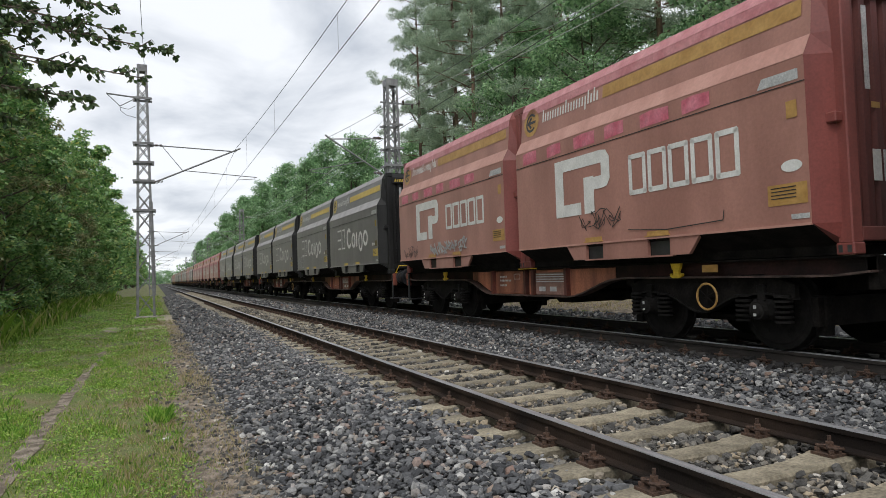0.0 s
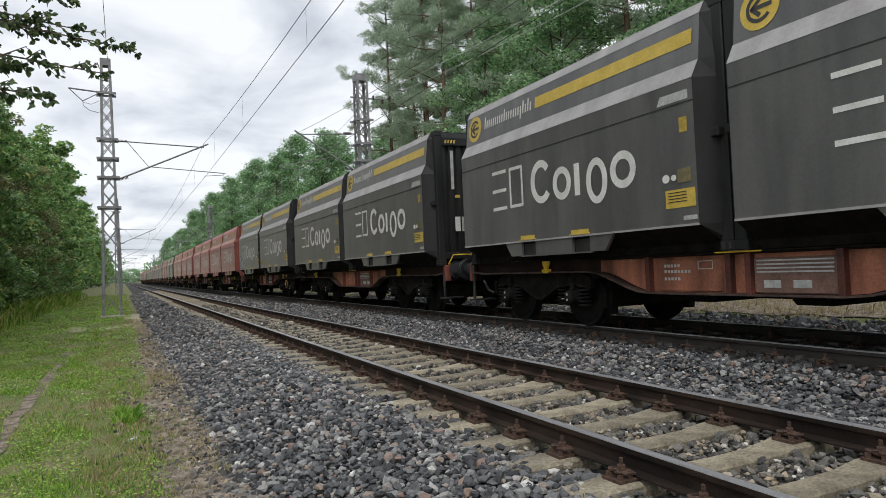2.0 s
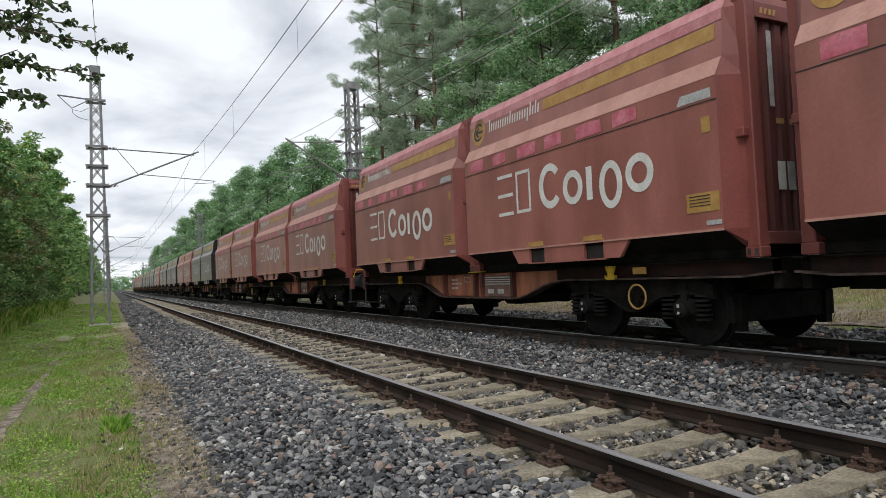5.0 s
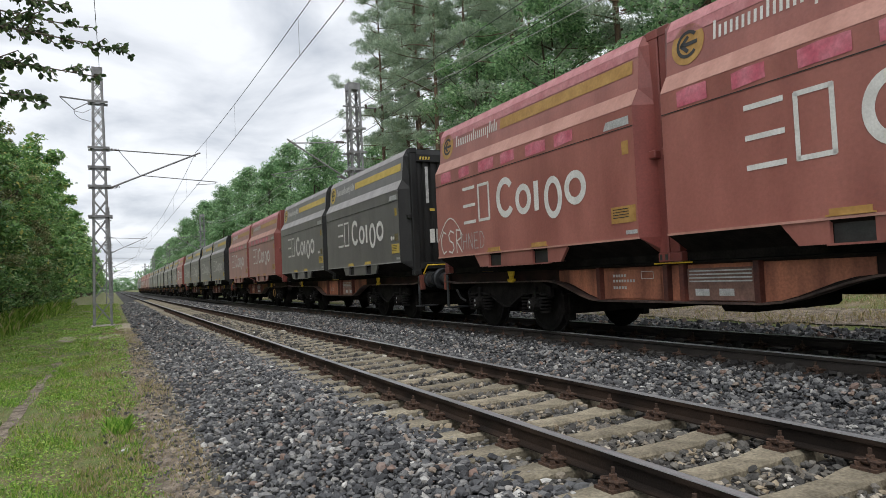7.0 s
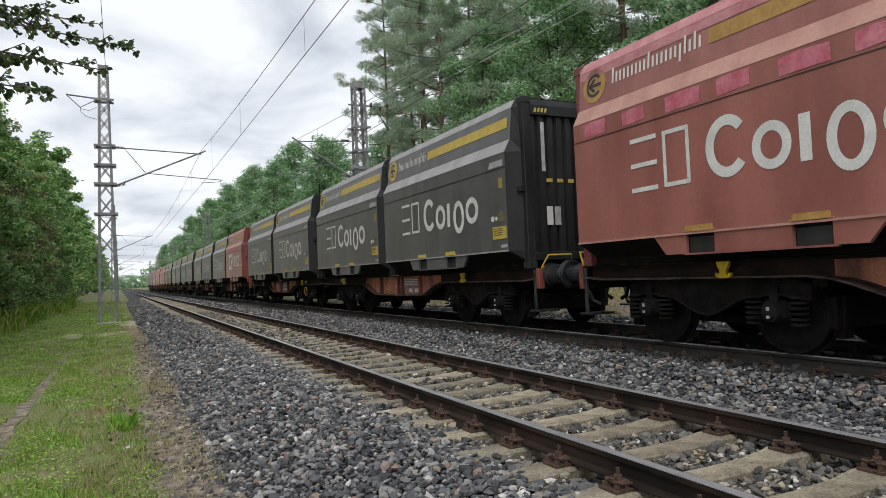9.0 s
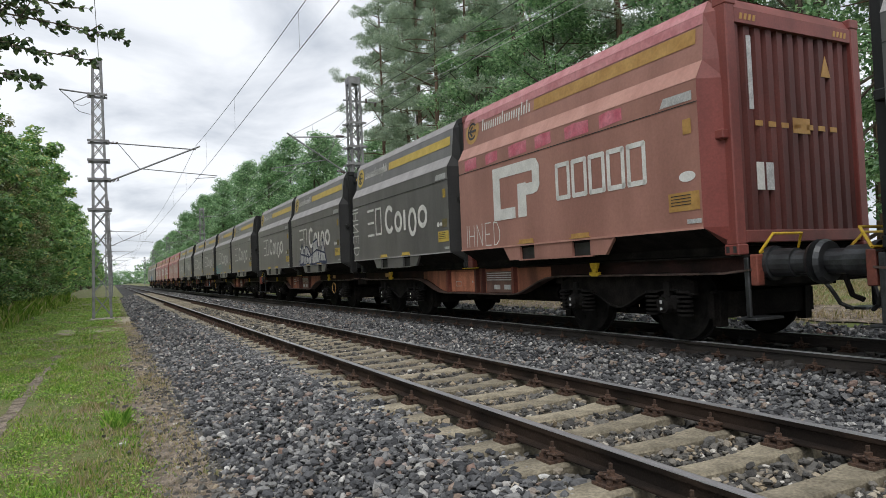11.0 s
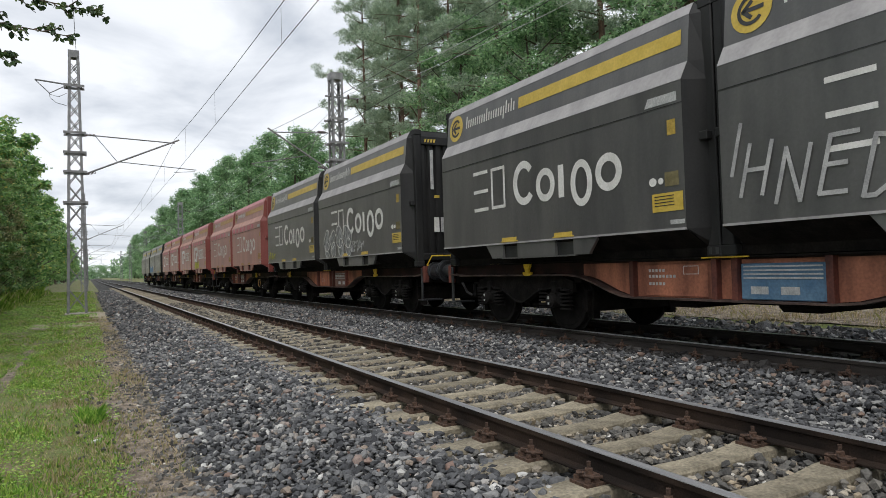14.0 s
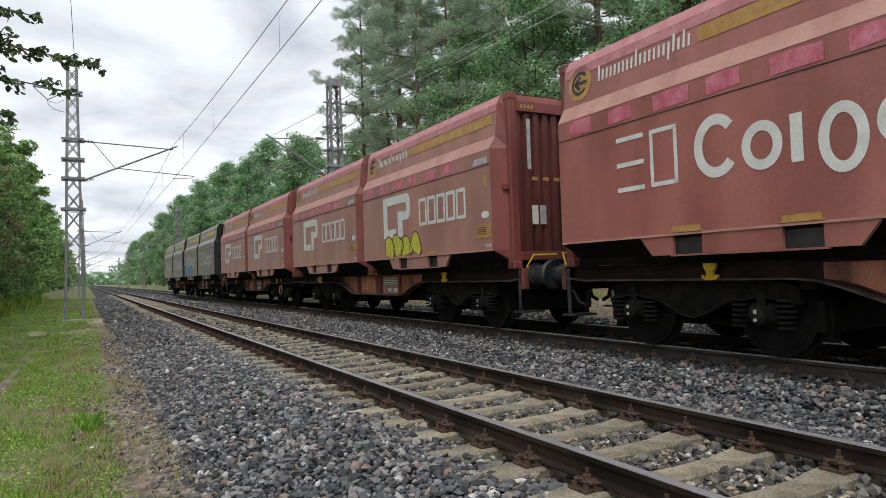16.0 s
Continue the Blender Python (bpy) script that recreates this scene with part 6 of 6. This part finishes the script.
def build_branch_tree():
    """The tree beside the camera whose leafy twigs hang into the view."""
    t = thing("roadside_tree", "dark leafy twigs of a tree hanging over the path", "tree", "trees beside the line")
    t.location = (-6.6, 2.6, -0.4)
    random.seed(31)
    bm = bmesh.new()
    limb(bm, (0, 0, -0.2), (0.2, 0.1, 6.5), 0.13, 0.05, 8, 0.03, 6)
    part("trunk", bm, M["bark"], t, "grey-brown trunk")
    made = []
    rr = random.Random(8)
    for px, pz, big in ((3.14, 2.485, 1.0), (3.06, 2.375, 1.0), (2.96, 2.645, 1.0), (2.895, 2.27, 1.25), (2.87, 2.525, 1.0), (2.79, 2.39, 1.25), (3.01, 2.555, 0.9), (2.74, 2.30, 1.2), (2.70, 2.50, 1.2), (2.66, 2.20, 1.3), (2.68, 2.62, 1.2)):
        a, b = (0.1, 0.0, pz - 0.05), (px, 0.25, pz)
        a, b = Vector(a), Vector(b)
        twig = bmesh.new()
        lv, mid = [], []
        pts = [a.lerp(b, i / 12) + Vector((0, 0, 0.10 * math.sin(math.pi * i / 12))) for i in range(13)]
        path = [p - a for p in pts]
        for i in range(12):
            rod(twig, path[i], path[i + 1], 0.014 - 0.001 * i, 5, 0.013 - 0.001 * i, caps=False)
        for j in range(64):
            u = rr.uniform(0.70, 1.0) * 12
            i = min(11, int(u))
            root = path[i].lerp(path[i + 1], u - i)
            d = Vector((rr.uniform(0.2, 1), rr.uniform(-0.8, 0.8), rr.uniform(-0.8, 0.6))).normalized() * rr.uniform(0.05, 0.22) * (1.3 - 0.085 * u)
            rod(twig, root, root + d, 0.003, 4, 0.0015, caps=False)
            for q in range(6):
                lv.append((root + d * rr.uniform(0.1, 1.1), rr.uniform(0.017, 0.029) * big))
        br = part("branch", twig, M["bark"], t, "thin bare twig", at=Matrix.Translation(a))
        bm = bmesh.new()
        for p, s in lv:
            d = Vector((rr.uniform(-0.3, 1), rr.uniform(-0.8, 0.8), rr.uniform(-0.9, 0.35))).normalized()
            n = d.cross(Vector((rr.uniform(-1, 1), rr.uniform(-1, 1), rr.uniform(-0.3, 1)))).normalized()
            up = d.cross(n) * s * 0.08
            row = []
            for u, w in ((0, 0.03), (0.25, 0.27), (0.5, 0.33), (0.78, 0.2), (1, 0.0)):
                o = p + d * s * u + up * math.sin(u * 3)
                row.append((bm.verts.new(o - n * s * w), bm.verts.new(o + up), bm.verts.new(o + n * s * w)))
            for r0, r1 in zip(row, row[1:]):
                bm.faces.new((r0[0], r0[1], r1[1], r1[0]))
                bm.faces.new((r0[1], r0[2], r1[2], r1[1]))
        part("leaves", bm, M["twigleaf"], br, "dark green pointed leaves")
        made.append((br, a))
    return made


BRANCHES = build_branch_tree()

# ---- loose stones, grass and weeds ----


ICO = np.array([(0, 0, 1)] + [(0.894 * math.cos(i * math.tau / 5 + (0 if z > 0 else math.pi / 5)), 0.894 * math.sin(i * math.tau / 5 + (0 if z > 0 else math.pi / 5)), z) for z in (0.447, -0.447) for i in range(5)] + [(0, 0, -1)]) * 0.58
ICO_FACES = np.array([(0, 1 + i, 1 + (i + 1) % 5) for i in range(5)] + [(1 + i, 6 + i, 1 + (i + 1) % 5) for i in range(5)] + [(1 + (i + 1) % 5, 6 + i, 6 + (i + 1) % 5) for i in range(5)] + [(11, 6 + (i + 1) % 5, 6 + i) for i in range(5)])


def stones(name, n, xr, yr, size, zf, seed, material, label, keep=None, near=False):
    """Crushed stones lying flat or tilted, each knocked out of shape: twenty-sided near the path, eight-cornered blocks far off."""
    rg = np.random.default_rng(seed)
    step = size * 1.16
    gx, gy = np.meshgrid(np.arange(xr[0], xr[1], step), np.arange(yr[0], yr[1], step))
    lower = np.stack([gx.ravel(), gy.ravel()], 1) + rg.uniform(-0.42, 0.42, (gx.size, 2)) * step
    upper = lower[rg.uniform(0, 1, len(lower)) < n] + rg.uniform(-0.5, 0.5, 2) * step
    x, y = np.concatenate([lower, upper]).T
    lift = np.concatenate([np.full(len(lower), -0.45), np.full(len(upper), 0.25)])
    if keep is not None:
        ok = keep(x, y)
        x, y, lift = x[ok], y[ok], lift[ok]
    n = len(x)
    s = size * np.clip(rg.lognormal(0, 0.33, n), 0.45, 1.9)
    z = np.array([zf(a) for a in x]) + (lift + rg.uniform(-0.3, 0.3, n)) * np.minimum(s, size * 1.2)
    if near:
        shape, fs = ICO, ICO_FACES
        wide = np.stack([rg.uniform(0.95, 1.6, n), rg.uniform(0.75, 1.2, n), rg.uniform(0.5, 0.95, n)], 1)
        v = shape[None] * rg.uniform(0.72, 1.22, (n, 12, 1)) * wide[:, None, :] + rg.uniform(-0.10, 0.10, (n, 12, 3))
    else:
        shape = np.array([(-1, -1, -1), (1, -1, -1), (1, 1, -1), (-1, 1, -1), (-1, -1, 1), (1, -1, 1), (1, 1, 1), (-1, 1, 1)]) * 0.5
        fs = np.array([(0, 3, 2, 1), (4, 5, 6, 7), (0, 1, 5, 4), (1, 2, 6, 5), (2, 3, 7, 6), (3, 0, 4, 7)])
        v = shape[None] * rg.uniform(0.42, 1.3, (n, 1, 3)) + rg.uniform(-0.19, 0.19, (n, 8, 3))
    yaw, tip, way = rg.uniform(0, math.tau, n), rg.normal(0, 0.5, n), rg.uniform(0, math.tau, n)
    c, d = np.cos(yaw)[:, None], np.sin(yaw)[:, None]
    v = np.stack([v[..., 0] * c - v[..., 1] * d, v[..., 0] * d + v[..., 1] * c, v[..., 2]], 2)
    ax = np.stack([np.cos(way), np.sin(way), 0 * way], 1)[:, None, :]
    ct, st = np.cos(tip)[:, None, None], np.sin(tip)[:, None, None]
    v = v * ct + np.cross(np.broadcast_to(ax, v.shape), v) * st + ax * (v * ax).sum(2, keepdims=True) * (1 - ct)
    v = v * s[:, None, None] + np.stack([x, y, z], 1)[:, None, :]
    f = (fs[None] + (np.arange(n) * len(shape))[:, None, None]).reshape(-1, fs.shape[1])
    return tagged(new(name, arrays(name, v.reshape(-1, 3), f, material)), label, "ballast", kind="stuff")


def off_rails(x, y):
    ok = np.ones(len(x), bool)
    for r in NEAR_RAILS + FAR_RAILS:
        ok &= abs(x - r) > 0.10
    ph = np.mod(y - 1.95 + 0.3, 0.6) - 0.3
    on_sleeper = (abs(ph) < 0.15) & ((abs(x) < 1.27))
    on_far = (abs(ph) < 0.15) & (abs(x - D) < 1.25)
    return ok & ~on_sleeper & ~on_far


def outer(x, y):
    return ((x < -1.33) | (x > 1.33)) & off_rails(x, y)


def build_loose():
    heap = "grey crushed stones heaped beside the near track"
    stones("ballast_stones", 0.55, (-2.8, 2.4), (-1.5, 15), 0.040, bed_z, 1, M["stone"], heap, outer, True)
    stones("ballast_stones", 0.5, (-2.8, 2.4), (15, 26), 0.042, bed_z, 2, M["stone"], heap, outer)
    stones("ballast_stones", 0.4, (-2.8, 2.4), (26, 80), 0.066, bed_z, 3, M["stone"], heap, outer)
    stones("crib_stones", 0.25, (-1.33, 1.33), (-1.5, 12), 0.040, lambda x: -0.215, 4, M["crib"], "tan and grey stones between the sleepers", off_rails, True)
    stones("crib_stones", 0.12, (-1.33, 1.33), (12, 34), 0.048, lambda x: -0.21, 5, M["crib"], "tan and grey stones between the sleepers", off_rails)
    stones("oily_stones", 0.2, (2.5, 5.0), (1.5, 26), 0.075, bed_z, 6, M["grime_shade"], "oily crushed stones, blackened for shade under the train", off_rails)
    stones("ballast_stones", 0.2, (5.0, 6.45), (2, 28), 0.052, bed_z, 8, M["stone"], "grey crushed stones beyond the train")
    stones("sleeper_end_rubble", 0.0, (-1.45, -0.92), (-1.5, 24), 0.042, lambda x: -0.163 - 0.05 * (x + 1.4), 10, M["stone"], "loose rubble over the sleeper ends", lambda x, y: (x < -1.14) | (np.sin(x * 37 + y * 11) > 0.6), True)
    stones("sleeper_end_rubble", 0.0, (0.98, 1.45), (-1.5, 24), 0.042, lambda x: -0.170, 11, M["stone"], "loose rubble over the sleeper ends", lambda x, y: x > 1.12, True)
    stones("sleeper_end_rubble", 0.2, (2.2, 2.62), (1.5, 26), 0.04, lambda x: -0.015 - 0.35 * max(0, 2.42 - x), 12, M["stone"], "loose rubble heaped against the far track", None, True)
    stones("sleeper_end_rubble", 0.2, (2.6, 2.85), (1.5, 26), 0.042, lambda x: -0.008, 13, M["grime_shade"], "oily rubble over the far sleeper ends, darkened for shade")
    stones("verge_gravel", 0.0, (-3.6, -2.65), (-1, 22), 0.034, lambda x: -0.43, 7, M["crib"], "stray gravel at the foot of the ballast", lambda x, y: np.random.default_rng(3).uniform(0, 1, len(x)) < 0.08 + 0.5 * np.clip((x + 3.25) / 0.5, 0, 1))


def blades(name, n, xr, yr, height, seed, material, label, dens=None, ypow=1.0, width=0.006):
    """Grass and weeds: bent two-part blades."""
    rg = np.random.default_rng(seed)
    x = rg.uniform(*xr, n)
    y = yr[0] + (yr[1] - yr[0]) * rg.uniform(0, 1, n) ** ypow
    if dens:
        ok = rg.uniform(0, 1, n) < np.array([dens(a, b) for a, b in zip(x, y)])
        x, y = x[ok], y[ok]
        n = len(x)
    z = np.array([ground_z(a, b) for a, b in zip(x, y)])
    patch = np.array([0.75 + 0.6 * noise.noise((a * 0.9, b * 0.6, 9.0)) + 0.7 * noise.noise((a * 3.1, b * 2.3, 3.0)) for a, b in zip(x, y)])
    h = height * np.clip(patch, 0.35, 1.5) * rg.lognormal(-0.1, 0.35, n)
    ang = rg.uniform(0, 6.283, n)
    lean = rg.uniform(0.15, 0.8, n) * h
    w = width * rg.uniform(0.7, 1.6, n) * (1 + 0.05 * y)
    dx, dy = np.cos(ang), np.sin(ang)
    base = np.stack([x, y, z - 0.01], 1)
    side = np.stack([-dy * w, dx * w, 0 * w], 1)
    midp = base + np.stack([dx * lean * 0.35, dy * lean * 0.35, h * 0.6], 1)
    tip = base + np.stack([dx * lean, dy * lean, h], 1)
    v = np.stack([base - side, base + side, midp + side * 0.8, tip, midp - side * 0.8], 1).reshape(-1, 3)
    f = np.arange(n * 5).reshape(-1, 5)
    return tagged(new(name, arrays(name, v, f, material)), label, "grass", kind="stuff")


def margin(x, y):
    return 0.5 + 0.5 * noise.noise((x * 2, y * 0.8, 3.0))


def verge(x, y):
    bare = 0.97 * math.exp(-((x + 4.70 + 0.05 * math.sin(y * 0.7)) / 0.13) ** 2) if y < 18 else 0.0
    if (25.0 < y < 28.0 and (-5.3 < x < -4.7 or -4.3 < x < -2.9)) or (28.5 < y < 35 and x > -3.5):
        return 0.05
    edge = min(1, max(0, (-2.95 - x + 0.35 * noise.noise((x * 1.5, y * 0.9, 12.0))) / 0.55))
    return max(0, (0.45 + 1.2 * noise.noise((x * 0.8, y * 0.5, 2.0))) * edge * (1 - bare) + 0.12 * edge)


def weeds(name, n, xr, yr, size, seed, material, label):
    """Low broad-leaved weeds: small leaves close to the ground, in patches."""
    rg = np.random.default_rng(seed)
    x, y = rg.uniform(*xr, n), yr[0] + (yr[1] - yr[0]) * rg.uniform(0, 1, n) ** 1.4
    ok = np.array([noise.noise((a * 1.3, b * 0.9, 20.0)) > -0.02 and not (b < 18 and abs(a + 4.7) < 0.11) for a, b in zip(x, y)])
    x, y = x[ok], y[ok]
    n = len(x)
    z = np.array([ground_z(a, b) for a, b in zip(x, y)]) + rg.uniform(0.005, 0.07, n)
    p = np.stack([x, y, z], 1)
    u = rg.normal(size=(n, 3)) * np.array([1, 1, 0.35])
    u /= np.linalg.norm(u, axis=1, keepdims=True)
    v = np.cross(u, np.array([0, 0, 1.0]) + rg.normal(size=(n, 3)) * 0.3)
    s = (size * rg.uniform(0.6, 1.5, n) * (1 + 0.04 * y))[:, None]
    verts = np.stack([p - u * s * 0.5, p + v * s * 0.35, p + u * s * 0.5, p - v * s * 0.35], 1).reshape(-1, 3)
    return tagged(new(name, arrays(name, verts, np.arange(n * 4).reshape(-1, 4), material)), label, "weeds", kind="stuff")


def build_grass():
    random.seed(31)
    blades("verge_grass", 170000, (-8.6, -2.95), (2.2, 18), 0.042, 1, M["grass"], "short weedy grass on the verge", verge, 1.45, 0.0034)
    blades("verge_grass", 130000, (-9.5, -2.95), (18, 90), 0.055, 2, M["grass"], "short weedy grass on the verge", verge, 1.4, 0.005)
    weeds("low_weeds", 140000, (-8.4, -3.2), (2.2, 45), 0.020, 7, M["tuft"], "low clover and broad-leaved weeds on the verge")
    blades("dry_tufts", 42000, (-8.0, -3.0), (2.2, 40), 0.05, 6, M["drygrass"], "withered stalks among the grass", lambda x, y: 0 if abs(x + 4.7) < 0.12 else max(0, 0.3 + 1.2 * noise.noise((x * 1.1, y * 0.8, 7.0))), 1.35, 0.003)
    blades("dead_grass", 40000, (-3.9, -2.75), (0.0, 30), 0.06, 5, M["drygrass"], "withered brown grass beside the ballast", margin, 1.5, 0.003)
    blades("grass_tuft", 700, (-3.62, -3.38), (8.2, 8.8), 0.12, 8, M["tuft"], "taller green tuft of grass", None, 1.0, 0.004)
    blades("tall_weeds", 26000, (-9.6, -7.0), (6, 80), 0.45, 3, M["grass"], "tall weeds along the foot of the wood", lambda x, y: min(1, (-6.9 - x) / 1.2), 1.4, 0.007)
    blades("bank_grass", 60000, (6.35, 11.5), (3, 55), 0.09, 4, M["drygrass"], "dry yellowing grass beyond the train", lambda x, y: min(1, (x - 6.2) / 0.8), 1.3, 0.005)
    blades("verge_grass", 45000, (-8.6, -2.95), (-4, 2.2), 0.055, 11, M["grass"], "short weedy grass on the verge", verge, 1.0, 0.0032)
    clumps = [(random.uniform(-6.6, -3.25), 2.6 + 15 * random.random() ** 1.3, random.uniform(0.10, 0.34)) for i in range(95)]
    blades("lush_clumps", 130000, (-7.0, -3.0), (2.2, 18), 0.058, 12, M["tuft"], "lusher green clumps in the verge grass",
           lambda x, y: 0.8 * max(max(0, 1 - ((x - a) / r) ** 2 - ((y - b) / (1.3 * r)) ** 2) for a, b, r in clumps), 1.3, 0.003)


build_loose()
build_grass()


def motions():
    """All that moves: the train slides past and slows a little, its wheels roll, the twigs sway."""
    times = [i * 0.5 for i in range(33)]
    for ob, along, z, turn in MOVING:
        walk(ob, [(t, pose(D, front_at(t) + along, z, 0, 0, turn)) for t in times])
    first = {}
    for ob, sense in WHEELS:
        key = (sense, ob.matrix_basis.translation.y > 0)
        if key not in first:
            y0 = ob.matrix_basis.translation.y
            walk(ob, [(i / FPS, pose(0, y0, WHEEL_R, sense * math.degrees((front_at(0) - front_at(i / FPS)) / WHEEL_R))) for i in range(int(16 * FPS) + 1)])
            first[key] = ob
        else:
            src = first[key].animation_data
            ob.rotation_mode = "QUATERNION"
            ob.animation_data_create()
            ob.animation_data.action = src.action
            ob.animation_data.action_slot = src.action_slot
    sway = [(0, 0.6), (1.5, 0.8), (3.5, 0.25), (7, 0.0), (9, -0.2), (11.5, -1.0), (12.5, -1.75), (13.5, -1.5), (14.5, -1.25), (15.3, 0.2), (16, 1.8)]
    for i, (br, a) in enumerate(BRANCHES):
        walk(br, [(t, pose(*a, 0, d * (1 + 0.1 * i), 0.4 * math.sin(t * 1.7 + i))) for t, d in sway])


motions()
